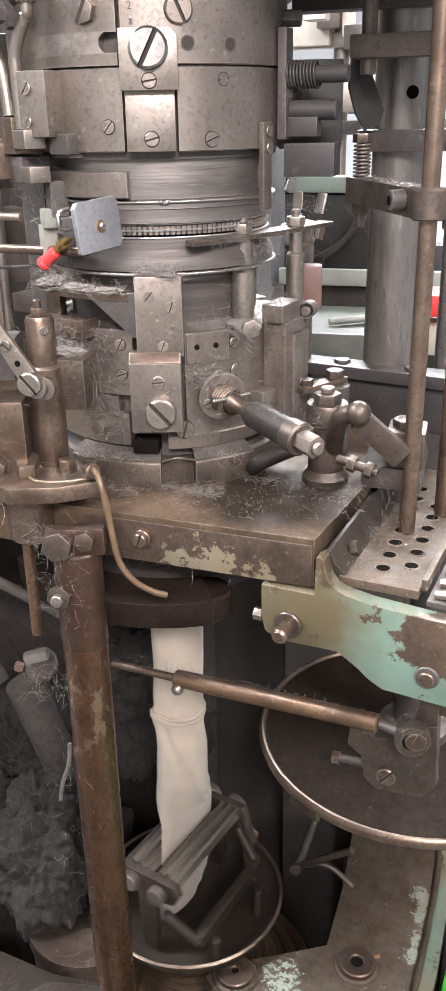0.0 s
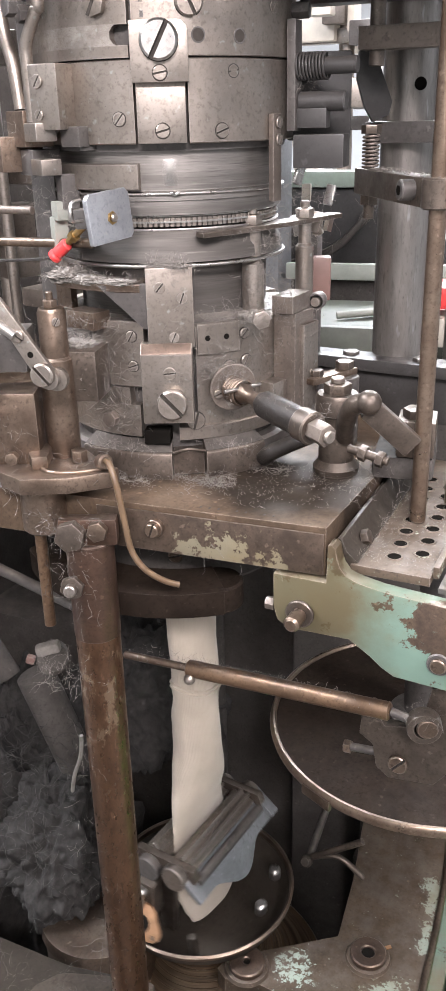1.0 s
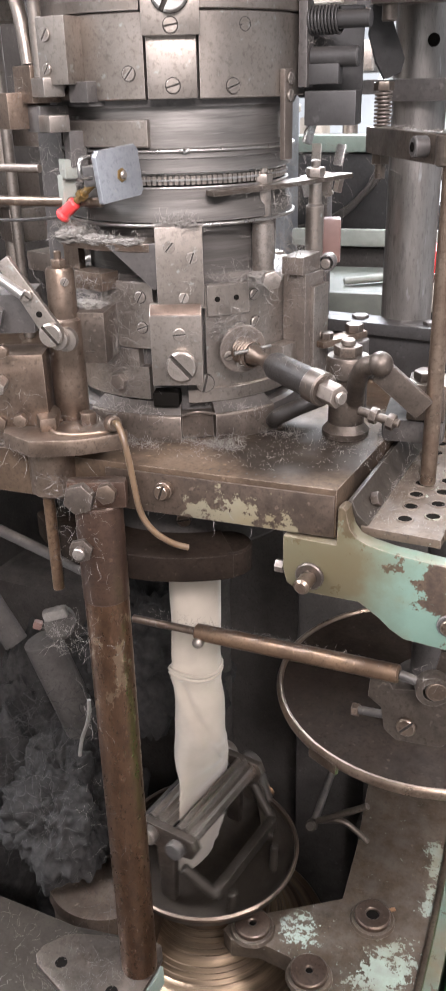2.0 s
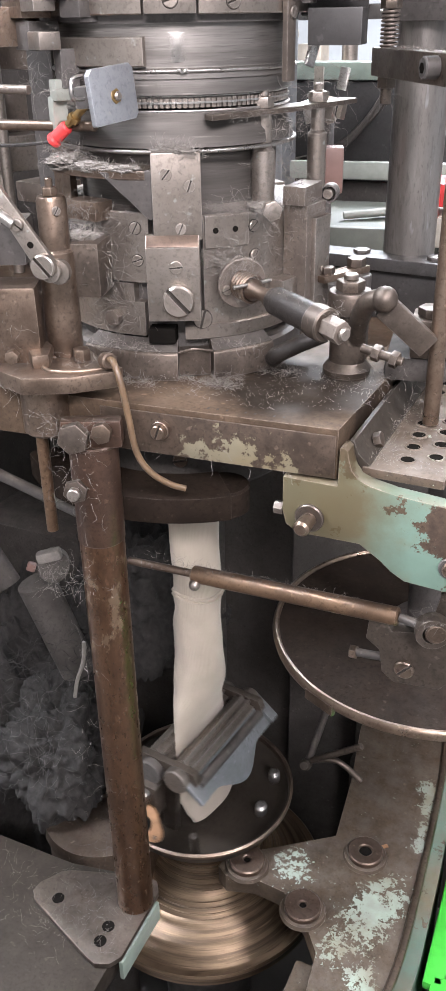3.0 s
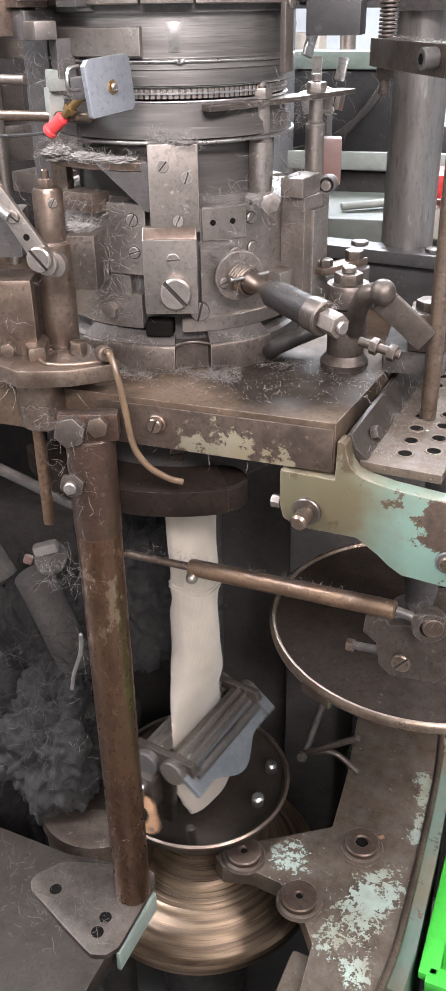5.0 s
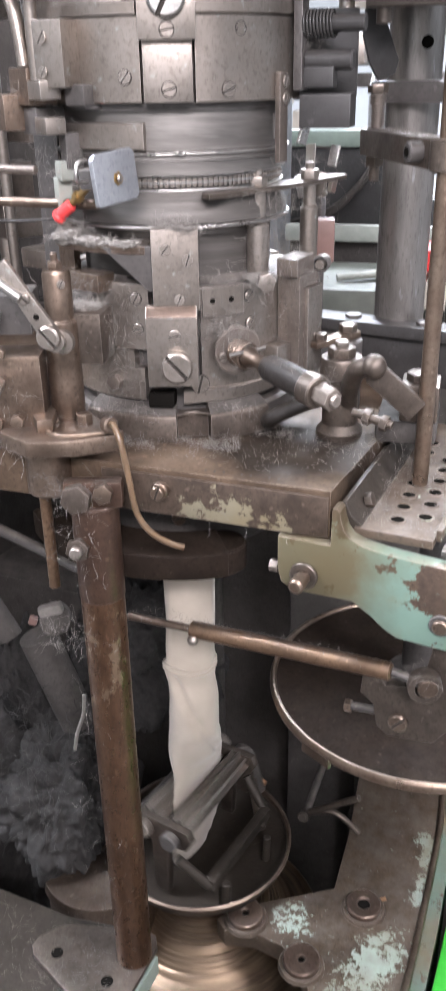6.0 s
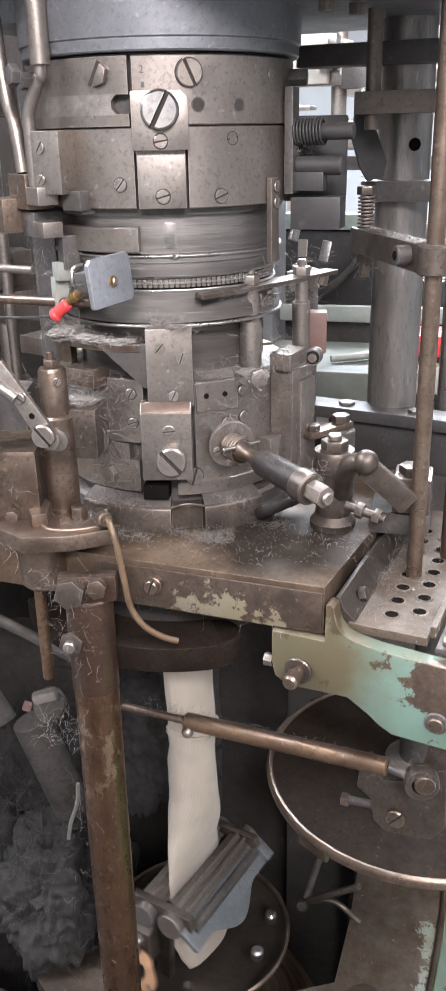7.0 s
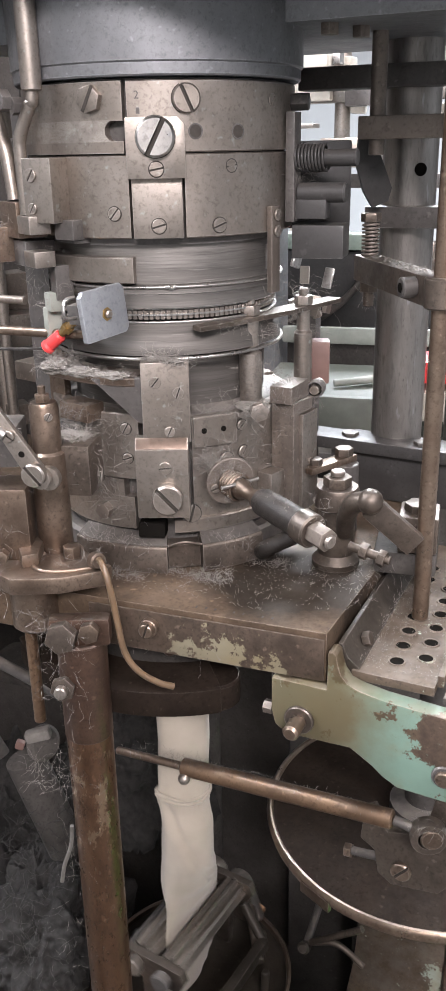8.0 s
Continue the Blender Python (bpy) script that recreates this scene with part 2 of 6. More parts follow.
KNIT = knit()
LINT = plain("grey_lint", (0.195, 0.18, 0.162), 0.95, 0, 0.3, 200, 0.4)
FIBRE = plain("loose_cotton_fibre", (0.235, 0.215, 0.195), 0.9, 0, 0.3)
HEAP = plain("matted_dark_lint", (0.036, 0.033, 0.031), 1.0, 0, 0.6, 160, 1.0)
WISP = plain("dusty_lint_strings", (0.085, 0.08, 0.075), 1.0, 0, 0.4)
TRAY_EDGE = plain("worn_cream_enamel", (0.24, 0.25, 0.22), 0.55)
AMBER = plain("yellowed_plastic_tube", (0.135, 0.088, 0.052), 0.3, 0, 0.3, 80, 0.05, through_=0.4)
BRASS = plain("brass", (0.42, 0.28, 0.12), 0.32, 0.9)
RED = plain("red_plastic", (0.75, 0.06, 0.06), 0.4)
CRATE_GREEN = plain("bright_green_plastic", (0.06, 0.48, 0.05), 0.4, 0, 0.2)
WHITE = plain("off_white_paint", (0.72, 0.74, 0.72), 0.55)
PALE_GREEN = plain("pale_green_enamel", (0.125, 0.132, 0.112), 0.5)
BEAM = plain("pale_green_beam_paint", (0.27, 0.33, 0.28), 0.5)
BEIGE = plain("yellowed_machine_enamel", (0.46, 0.42, 0.36), 0.5)
RUSTRED = plain("dull_red_enamel", (0.17, 0.10, 0.085), 0.5)
COPPER = plain("copper_orange", (0.50, 0.285, 0.16), 0.4, 0.5, 0.5, 90)
# black for flat discs and blocks that stand in for shade in openings
HOLE = plain("painted_hole_black", (0.010, 0.009, 0.008), 0.95)
# grime in screw slots; also the painted dark of two bolt holes
GRIME = plain("slot_grime_and_hole_dark", (0.045, 0.038, 0.032), 0.9, 0, 0.4, 300)
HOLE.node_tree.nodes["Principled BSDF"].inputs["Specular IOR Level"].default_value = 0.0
CEILING = plain("white_ceiling_paint", (0.62, 0.63, 0.63), 0.8, 0, 0.1, 4, 0.05)
CONCRETE = plain("workshop_concrete", (0.19, 0.18, 0.17), 0.8, 0, 0.35, 8, 0.3)
WALLPAINT = plain("workshop_wall_paint", (0.34, 0.35, 0.355), 0.7, 0, 0.15, 4, 0.05)

# ---- mesh helpers ----
AX = Vector((-0.067, 0.033, 0))
FRONT = -61.24
BASE = {}


def thing(name, at=(0, 0, 0), label="", category="", group="", kind=""):
    ob = new(name)
    ob.empty_display_size = 0.02
    ob.matrix_basis = Matrix.Translation(at)
    BASE[ob] = Vector(at)
    return tagged(ob, label, category, group, kind)


def part(name, bm, material, parent, label="", second=None):
    """Links a bmesh, given in world places, as one mesh under a thing or a part."""
    bmesh.ops.translate(bm, verts=bm.verts, vec=-BASE[parent])
    me = bpy.data.meshes.new(name)
    bm.to_mesh(me)
    bm.free()
    me.materials.append(material)
    if second or name.endswith("screw") or name == "screw_head":
        me.materials.append(second or GRIME)
    ob = new(name, me)
    ob.parent = parent
    BASE[ob] = BASE[parent]
    return tagged(ob, label)


def solid(name, bm, material, label="", category="", kind="", at=(0, 0, 0), group=""):
    BASE[None] = Vector(at)
    ob = part(name, bm, material, None)
    ob.matrix_basis = Matrix.Translation(at)
    return tagged(ob, label, category, group, kind)


def bevel(bm, faces, width, segs=1, angle=40):
    if width <= 0:
        return
    edges = [e for e in {e for f in faces for e in f.edges} if len(e.link_faces) == 2 and e.calc_face_angle(0) > radians(angle)]
    bmesh.ops.bevel(bm, geom=edges, offset=width, segments=segs, profile=0.6, affect="EDGES", clamp_overlap=True)


def shade(bm, angle=35):
    for f in bm.faces:
        f.smooth = True
    for e in bm.edges:
        e.smooth = len(e.link_faces) == 2 and e.calc_face_angle(9) < radians(angle)
    return bm


def merge(bm, other):
    """Adds the faces of one bmesh to another."""
    me = bpy.data.meshes.new("tmp")
    other.to_mesh(me)
    other.free()
    bm.from_mesh(me)
    bpy.data.meshes.remove(me)
    return bm


def box(size, m=Matrix(), bev=0.0008, segs=2):
    bm = bmesh.new()
    bmesh.ops.create_cube(bm, size=1)
    bmesh.ops.scale(bm, vec=size, verts=bm.verts)
    bevel(bm, bm.faces, min(bev, min(size) * 0.3), segs)
    bmesh.ops.transform(bm, matrix=m, verts=bm.verts)
    return shade(bm)


def lathe(profile, segs=48, m=Matrix(), closed=False, a0=0.0, a1=360.0):
    """Turns (radius, height) pairs round z."""
    bm = bmesh.new()
    full = abs(a1 - a0 - 360) < 1e-6
    n = segs if full else segs + 1
    rings = []
    for i in range(n):
        a = radians(a0 + (a1 - a0) * i / segs)
        rings.append([bm.verts.new((r * math.cos(a), r * math.sin(a), z)) for r, z in profile])
    k = len(profile)
    for i in range(segs):
        p, q = rings[i], rings[(i + 1) % n]
        for j in range(k if closed else k - 1):
            bm.faces.new((p[j], q[j], q[(j + 1) % k], p[(j + 1) % k]))
    if not full and closed:
        bm.faces.new(rings[0])
        bm.faces.new(reversed(rings[-1]))
    if not closed:
        bmesh.ops.remove_doubles(bm, verts=bm.verts, dist=1e-7)
    bmesh.ops.recalc_face_normals(bm, faces=bm.faces)
    bmesh.ops.transform(bm, matrix=m, verts=bm.verts)
    return shade(bm)


def turned(r, h, m=Matrix(), bev=0.0006, segs=32):
    """A closed cylinder that rises from z = 0 to h, with eased rims."""
    b = min(bev, r * 0.4, h * 0.4)
    return lathe([(0, 0), (r - b, 0), (r, b), (r, h - b), (r - b, h), (0, h)], segs, m)


def prism(outline, h, m=Matrix(), bev=0.0006):
    """An outline in x and y, extruded from z = 0 to h."""
    bm = bmesh.new()
    f = bm.faces.new([bm.verts.new((x, y, 0)) for x, y in outline])
    if f.normal.z > 0:
        f.normal_flip()
    up = bmesh.ops.extrude_face_region(bm, geom=[f])["geom"]
    bmesh.ops.translate(bm, verts=[v for v in up if isinstance(v, bmesh.types.BMVert)], vec=(0, 0, h))
    bmesh.ops.recalc_face_normals(bm, faces=bm.faces)
    bevel(bm, bm.faces, bev, 2)
    bmesh.ops.transform(bm, matrix=m, verts=bm.verts)
    return shade(bm)


def hexagon(r):
    return [(r * math.cos(radians(60 * i + 15)), r * math.sin(radians(60 * i + 15))) for i in range(6)]


def rod(a, b, r, segs=20, bev=0.0004):
    a, b = Vector(a), Vector(b)
    m = Matrix.Translation(a) @ (b - a).to_track_quat("Z", "Y").to_matrix().to_4x4()
    return turned(r, (b - a).length, m, bev, segs)


def hose(points, r, segs=10, steps=6, closed=False):
    """A round tube along a smooth line through the points."""
    pts = [Vector(p) for p in points]
    line = []
    n = len(pts)
    spans = n if closed else n - 1
    for i in range(spans):
        if closed:
            p0, p1, p2, p3 = pts[i - 1], pts[i], pts[(i + 1) % n], pts[(i + 2) % n]
        else:
            p0, p1, p2, p3 = pts[max(i - 1, 0)], pts[i], pts[i + 1], pts[min(i + 2, n - 1)]
        for j in range(steps):
            u = j / steps
            line.append(0.5 * (2 * p1 + (p2 - p0) * u + (2 * p0 - 5 * p1 + 4 * p2 - p3) * u * u + (3 * p1 - p0 - 3 * p2 + p3) * u ** 3))
    if not closed:
        line.append(pts[-1])
    bm = bmesh.new()
    rings = []
    for i, p in enumerate(line):
        if closed:
            d = line[(i + 1) % len(line)] - line[i - 1]
        else:
            d = line[min(i + 1, len(line) - 1)] - line[max(i - 1, 0)]
        side = d.cross(Vector((0.13, 0.29, 0.95))).normalized()
        other = d.cross(side).normalized()
        rings.append([bm.verts.new(p + r * (side * math.cos(6.2832 * k / segs) + other * math.sin(6.2832 * k / segs))) for k in range(segs)])
    for i in range(len(rings) if closed else len(rings) - 1):
        a, b = rings[i], rings[(i + 1) % len(rings)]
        for k in range(segs):
            bm.faces.new((a[k], a[(k + 1) % segs], b[(k + 1) % segs], b[k]))
    if not closed:
        bm.faces.new(rings[0])
        bm.faces.new(rings[-1])
    bmesh.ops.recalc_face_normals(bm, faces=bm.faces)
    return shade(bm, 60)


def coil(m, r, length, turns, wire):
    pts = [m @ Vector((r * math.cos(a), r * math.sin(a), length * i / (turns * 10))) for i in range(turns * 10 + 1) for a in [6.28318 * i / 10]]
    return hose(pts, wire, 6, 2)


def sector(r0, r1, z0, z1, a0, a1, bev=0.0007):
    """A curved block round the machine's axis; angles from the front, to the right."""
    n = max(2, int(abs(a1 - a0) / 4))
    b = min(bev, (r1 - r0) * 0.3)
    prof = [(r0, z0), (r1 - b, z0), (r1, z0 + b), (r1, z1 - b), (r1 - b, z1), (r0, z1)]
    return lathe(prof, n, Matrix.Translation(AX), True, a0 + FRONT, a1 + FRONT)


def around(az, r, z):
    """A frame on the drum: x to the right along it, y inwards, z up."""
    a = radians(FRONT + az)
    out = Vector((math.cos(a), math.sin(a), 0))
    x = Vector((-math.sin(a), math.cos(a), 0))
    m = Matrix((x, -out, (0, 0, 1))).transposed().to_4x4()
    m.translation = AX + out * r + Vector((0, 0, z))
    return m


OUT = pose(0, 0, 0, 90, 0, 0)      # turns z to the outside (-y)


def slotted(r, h, m, turn=40, deep=0.6):
    """A screw head with a real slot; z is its axis."""
    bm = bmesh.new()
    s, b = r * 0.135, min(r * 0.12, h * 0.3)
    floor = h * (1 - deep)
    for side in (1, -1):
        a0 = math.asin(s / r)
        arc = [a0 + (math.pi - 2 * a0) * i / 14 for i in range(15)]
        rings = []
        for rr, z in ((r, 0), (r, h - b), (r - b, h)):
            rings.append([bm.verts.new((rr * math.cos(a), side * max(rr * math.sin(a), s), z)) for a in arc])
        for p, q in zip(rings, rings[1:]):
            for i in range(14):
                bm.faces.new((p[i], p[i + 1], q[i + 1], q[i]))
        bm.faces.new(rings[2])
        wall = [rings[2][0], rings[2][-1], bm.verts.new((rings[2][-1].co.x, side * s, floor)), bm.verts.new((rings[2][0].co.x, side * s, floor))]
        bm.faces.new(wall)
    f = [bm.verts.new((x, y, floor)) for x, y in ((-r * 0.985, -s), (r * 0.985, -s), (r * 0.985, s), (-r * 0.985, s))]
    bm.faces.new(f).material_index = 1
    for x in (-1, 1):
        bm.faces.new([bm.verts.new(c) for c in ((x * r * 0.985, -s, 0), (x * r * 0.985, s, 0), (x * r * 0.985, s, floor), (x * r * 0.985, -s, floor))])
    bmesh.ops.recalc_face_normals(bm, faces=bm.faces)
    bmesh.ops.rotate(bm, verts=bm.verts, cent=(0, 0, 0), matrix=Matrix.Rotation(radians(turn), 3, "Z"))
    bmesh.ops.transform(bm, matrix=m, verts=bm.verts)
    return shade(bm)


def drum_screw(parent, az, r, z, size, high=0.002, turn=40, material=None, name="screw"):
    """A slotted screw set in the drum, with a fine dark seat round it."""
    m = around(az, r, z) @ OUT
    s = part(name, slotted(size, high, m, turn), material or STEEL, parent)
    part("screw_seat", lathe([(size * 1.0, -0.0005), (size + 0.0005, -0.0005), (size + 0.0005, 0.0003), (size * 1.0, 0.0003)], 24, m, True), GRIME, s)
    return s


def nut(parent, at, axis, r, h, material=None, stud=0.0, name="nut"):
    m = Matrix.Translation(at) @ Vector(axis).to_track_quat("Z", "Y").to_matrix().to_4x4()
    n = part(name, prism(hexagon(r), h, m, r * 0.1), material or TAUPE, parent)
    if stud:
        part("stud", turned(r * 0.5, stud, m @ Matrix.Translation((0, 0, h)), 0.0008, 16), STEEL, n)
    return n


# ---- structure: the workshop ----
solid("floor", box((9, 9, 0.1), pose(0, 1, -0.05), 0), CONCRETE, "grey oil-stained concrete workshop floor", "floor", "structure")
solid("wall_north", box((9, 0.2, 3.2), pose(0, 4.6, 1.6), 0), WALLPAINT, "pale painted workshop wall", "wall", "structure")
solid("wall_south", box((9, 0.2, 3.2), pose(0, -3.6, 1.6), 0), WALLPAINT, "pale painted workshop wall", "wall", "structure")
solid("wall_west", box((0.2, 8.0, 3.2), pose(-4.5, 0.5, 1.6), 0), WALLPAINT, "pale painted workshop wall", "wall", "structure")
solid("wall_east", box((0.2, 8.0, 3.2), pose(4.5, 0.5, 1.6), 0), WALLPAINT, "pale painted workshop wall", "wall", "structure")
solid("ceiling", box((9, 9, 0.1), pose(0, 0.5, 3.05), 0), CEILING, "pale workshop ceiling", "ceiling", "structure")


# ---- upper cam drum ----
def upper_drum():
    t = thing("upper_cam_drum", AX + Vector((0, 0, 1.2)), "worn grey steel upper cam drum with slotted screws", "machine drum")
    part("core", lathe([(0.0, 1.196), (0.082, 1.196), (0.083, 1.2), (0.083, 1.289), (0, 1.289)], 72, Matrix.Translation(AX)), STEEL_DARK, t)
    # upper band, with an open slot beside the joint
    a = bmesh.new()
    step = 95.8 / 240
    layers = [(1.2487, 1.2555, 240)]
    for i in range(14):
        u = (i + 0.5) / 7 - 1
        layers.append((1.2555 + 0.011 * i / 14, 1.2555 + 0.011 * (i + 1) / 14, 240 - int(10 + 9 * math.sqrt(1 - u * u))))
    layers.append((1.2665, 1.2875, 240))
    for z0, z1, k in layers:
        merge(a, lathe([(0.080, z0), (0.0895, z0), (0.0895, z1), (0.080, z1)], k, Matrix.Translation(AX), True, FRONT - 110, FRONT - 110 + step * k))
    bmesh.ops.remove_doubles(a, verts=a.verts, dist=1e-6)
    part("band_segment", a, STEEL, t)
    part("band_segment", sector(0.080, 0.0897, 1.2487, 1.2877, -12.4, 110), STEEL, t)
    part("band_segment", sector(0.080, 0.0893, 1.2487, 1.2875, 111, 249), STEEL, t)
    part("cam_segment", sector(0.080, 0.0882, 1.2003, 1.2480, -110, -13.4), STEEL, t)
    part("cam_segment", sector(0.080, 0.0884, 1.2000, 1.2480, 8.4, 78), STEEL, t)
    part("cam_segment", sector(0.080, 0.0880, 1.2000, 1.2478, 79, 249), STEEL, t)
    part("filler_block", box((0.0300, 0.012, 0.0360), around(-2.4, 0.0855, 1.2185)), STEEL, t)
    # clamp plate with one corner cut
    w, h = 0.0172, 0.0166
    plate = prism([(-w, -h), (w, -h), (w, h - 0.004), (w - 0.004, h), (-w, h)], 0.0055, around(-2.2, 0.0910, 1.2512) @ OUT, 0.0006)
    clamp = part("clamp_plate", plate, STEEL, t, "bright rubbed steel clamp plate")
    drum_screw(clamp, -2.1, 0.0965, 1.2572, 0.0112, 0.0050, 62, STEEL_BRIGHT, "large_screw")
    drum_screw(clamp, -2.2, 0.0965, 1.2398, 0.0042, 0.0012, 10)
    for az, z, s, hgt, turn in ((9.6, 1.2777, 0.0082, 0.003, -65), 
                                (28.0, 1.2406, 0.0036, 0.0003, 10), (22.2, 1.2068, 0.0044, 0.0014, 20), (-19.8, 1.2148, 0.0040, 0.0010, 50), (50, 1.2770, 0.0040, 0.0008, 50)):
        drum_screw(t, az, 0.0893 if z > 1.248 else 0.0882, z, s, hgt, turn)
    drum_screw(t, -2.2, 0.0915, 1.2077, 0.0043, 0.0012, 15)
    m = around(-26.5, 0.0893, 1.2783) @ OUT
    hx = part("hex_screw", prism(hexagon(0.0080), 0.0045, m, 0.0007), STEEL, t)
    part("slot", box((0.0150, 0.0020, 0.0006), m @ pose(0, 0, 0.0045, 0, 0, 62), 0.0001), GRIME, hx)
    # nearly flush floors, coloured dark in place of the holes' shaded depth
    for az, z in ((12.9, 1.2600), (30.5, 1.2596)):
        m = around(az, 0.0896, z) @ OUT
        h = part("bolt_hole", lathe([(0.0036, -0.004), (0.0044, -0.004), (0.0044, 0.0005), (0.0036, 0.0005)], 24, m, True), STEEL_DARK, t)
        part("hole_floor", turned(0.0037, 0.0006, m @ pose(0, 0, -0.0002), 0.0001, 20), GRIME, h)
    text = bpy.data.curves.new("number_mark", "FONT")
    text.body, text.size, text.extrude, text.align_x = "2", 0.0062, 0.00008, "CENTER"
    text.materials.append(STEEL_DARK)
    two = new("number_mark", text)
    two.parent = t
    two.matrix_basis = Matrix.Translation(-BASE[t]) @ around(-8.6, 0.0900, 1.2778) @ OUT
    part("mark", box((0.0022, 0.0004, 0.0034), around(-8.3, 0.0897, 1.2715), 0), STEEL_DARK, t)
    # side block with drilled holes
    b = part("side_block", box((0.022, 0.022, 0.0375), around(-47, 0.0955, 1.2285) @ pose(0, 0, 0, 0, 0, 14)), STEEL, t)
    m = around(-47, 0.0955, 1.2285) @ pose(0, 0, 0, 0, 0, 14)
    for x, z, s in ((-0.004, 0.009, 0.004), (-0.0045, -0.010, 0.0032)):
        part("screw", slotted(s, 0.001, m @ pose(x, -0.0112, z) @ OUT, 55), STEEL, b)
    db = part("drilled_block", box((0.020, 0.014, 0.036), around(-60, 0.094, 1.226)), STEEL, t)
    # flush black discs take the place of shaded drill holes
    for x, z_, r_ in ((0.003, 0.003, 0.0052), (-0.005, 0.010, 0.0024), (0.006, -0.012, 0.0020)):
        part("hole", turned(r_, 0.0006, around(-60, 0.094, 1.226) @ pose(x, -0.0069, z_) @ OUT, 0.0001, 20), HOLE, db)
    part("cover_strip", box((0.016, 0.012, 0.012), around(-40, 0.0905, 1.2055)), STEEL_DARK, t)
    # strap and arms on the other side
    part("strap", box((0.0095, 0.004, 0.054), around(50, 0.0905, 1.189)), TAUPE, t)
    for z in (1.2105, 1.2005):
        part("screw", slotted(0.0036, 0.0012, around(50.5, 0.0928, z) @ OUT, 60), STEEL, t)
    part("upright_plate", box((0.014, 0.006, 0.066), around(64, 0.0935, 1.238)), STEEL_DARK, t)
    part("lug", box((0.012, 0.024, 0.012), around(66, 0.104, 1.2125)), SOOT, t)
    part("lower_block", box((0.026, 0.034, 0.021), around(70, 0.110, 1.192)), SOOT, t)
    m = around(64, 0.096, 1.2435)
    part("spindle", turned(0.0052, 0.040, m @ OUT), SOOT, t)
    part("coil_spring", coil(m @ OUT, 0.0078, 0.020, 9, 0.0009), SOOT, t)
    part("cross_cylinder", turned(0.0062, 0.032, around(66, 0.096, 1.2225) @ OUT, 0.001, 24), SOOT, t)
    part("bracket_back", box((0.010, 0.044, 0.056), around(84, 0.106, 1.226), 0.002), SOOT, t)
    shape = [(-0.006, 0.010), (0.003, 0.012), (0.016, -0.020), (0.014, -0.028), (0.004, -0.032), (-0.002, -0.022), (-0.007, -0.006)]
    latch = prism([(1.13 * x, 1.13 * y) for x, y in shape], 0.009, Matrix.Translation((0.0489, 0.125, 1.2444)) @ pose(0, 0, 0, 90, 0, 25), 0.001)
    part("latch", latch, SOOT, t)
    return t


def top_housing():
    t = thing("top_housing", AX + Vector((0, 0, 1.29)), "dark steel housing above the cam drum", "machine housing")
    part("flange", lathe([(0, 1.2895), (0.0925, 1.2895), (0.0935, 1.2905), (0.0935, 1.2965), (0.0948, 1.2975), (0.0950, 1.305), (0.0955, 1.349), (0, 1.349)], 72, Matrix.Translation(AX)), HOUSING, t)
    part("overhead_plate", box((0.50, 0.20, 0.03), pose(0.02, 0.12, 1.334, 0, 0, 0), 0.002), HOUSING, t)
    # unseen plate added to block steep lamp light from the upper drum
    part("head_plate", box((0.46, 0.32, 0.030), pose(-0.01, 0.055, 1.364), 0.002), HOUSING, t)
    for x, y in ((0.05, 0.035), (0.062, 0.06)):
        nut(t, (x, y, 1.3195), (0, 0, -1), 0.006, 0.007)
    for az in (-64, 70):
        part("hex_bolt", prism(hexagon(0.0055), 0.012, around(az, 0.089, 1.277) @ OUT, 0.0005), STEEL_DARK, t)
    return t


upper_drum()
top_housing()


# ---- the turning needle cylinder ----
def needle_cylinder():
    t = thing("needle_cylinder", AX + Vector((0, 0, 1.09)), "turning polished steel needle cylinder with fine needle slots", "needle cylinder")
    m = Matrix.Translation(AX)
    part("shaft", lathe([(0, 1.197), (0.0765, 1.197), (0.078, 1.196), (0.0785, 1.173), (0.0785, 1.172), (0.0805, 1.171), (0.0805, 1.1660), (0.079, 1.1655), (0.079, 1.1570), (0.0745, 1.1565), (0.0745, 1.150), (0, 1.150)], 96, m), SPUN, t)
    part("sinker_ring", lathe([(0.0, 1.1480), (0.0755, 1.1480), (0.0772, 1.1470), (0.0780, 1.1370), (0.0800, 1.1340), (0.0805, 1.1270), (0.074, 1.124), (0.069, 1.122), (0.0685, 1.088), (0, 1.088)], 96, m), SPUN_DARK, t)
    for i in range(3):
        part("cam_mark", box((0.006, 0.001, 0.016), around(120 * i + 6, 0.0786, 1.183), 0.0003), STEEL_BRIGHT, t)
    return t


def needle_bed():
    t = thing("needle_ring", AX + Vector((0, 0, 1.12)), "bright ring of fine upright needles round the cylinder", "needle ring")
    m = Matrix.Translation(AX)
    part("ring", lathe([(0.0745, 1.1520), (0.0774, 1.1520), (0.0774, 1.1530), (0.0745, 1.1530)], 96, m, True), STEEL_BRIGHT, t)
    tooth = bpy.data.meshes.new("needle")
    bm = box((0.0027, 0.004, 0.0058), Matrix(), 0.0004, 1)
    bm.to_mesh(tooth)
    bm.free()
    tooth.materials.append(STEEL)
    for i in range(132):
        n = new("needle", tooth)
        n.parent = t
        n.matrix_basis = Matrix.Translation(-BASE[t]) @ around(360 / 132 * i, 0.0742, 1.1522)
    for r, z, w in ((0.0772, 1.1478, 0.0007), (0.0764, 1.1562, 0.0005)):
        part("edge_wire", hose([AX + Vector((r * math.cos(a), r * math.sin(a), z)) for a in [6.28318 * i / 36 for i in range(36)]], w, 6, 3, True), STEEL_BRIGHT, t)
    return t


cylinder = needle_cylinder()
needle_bed()


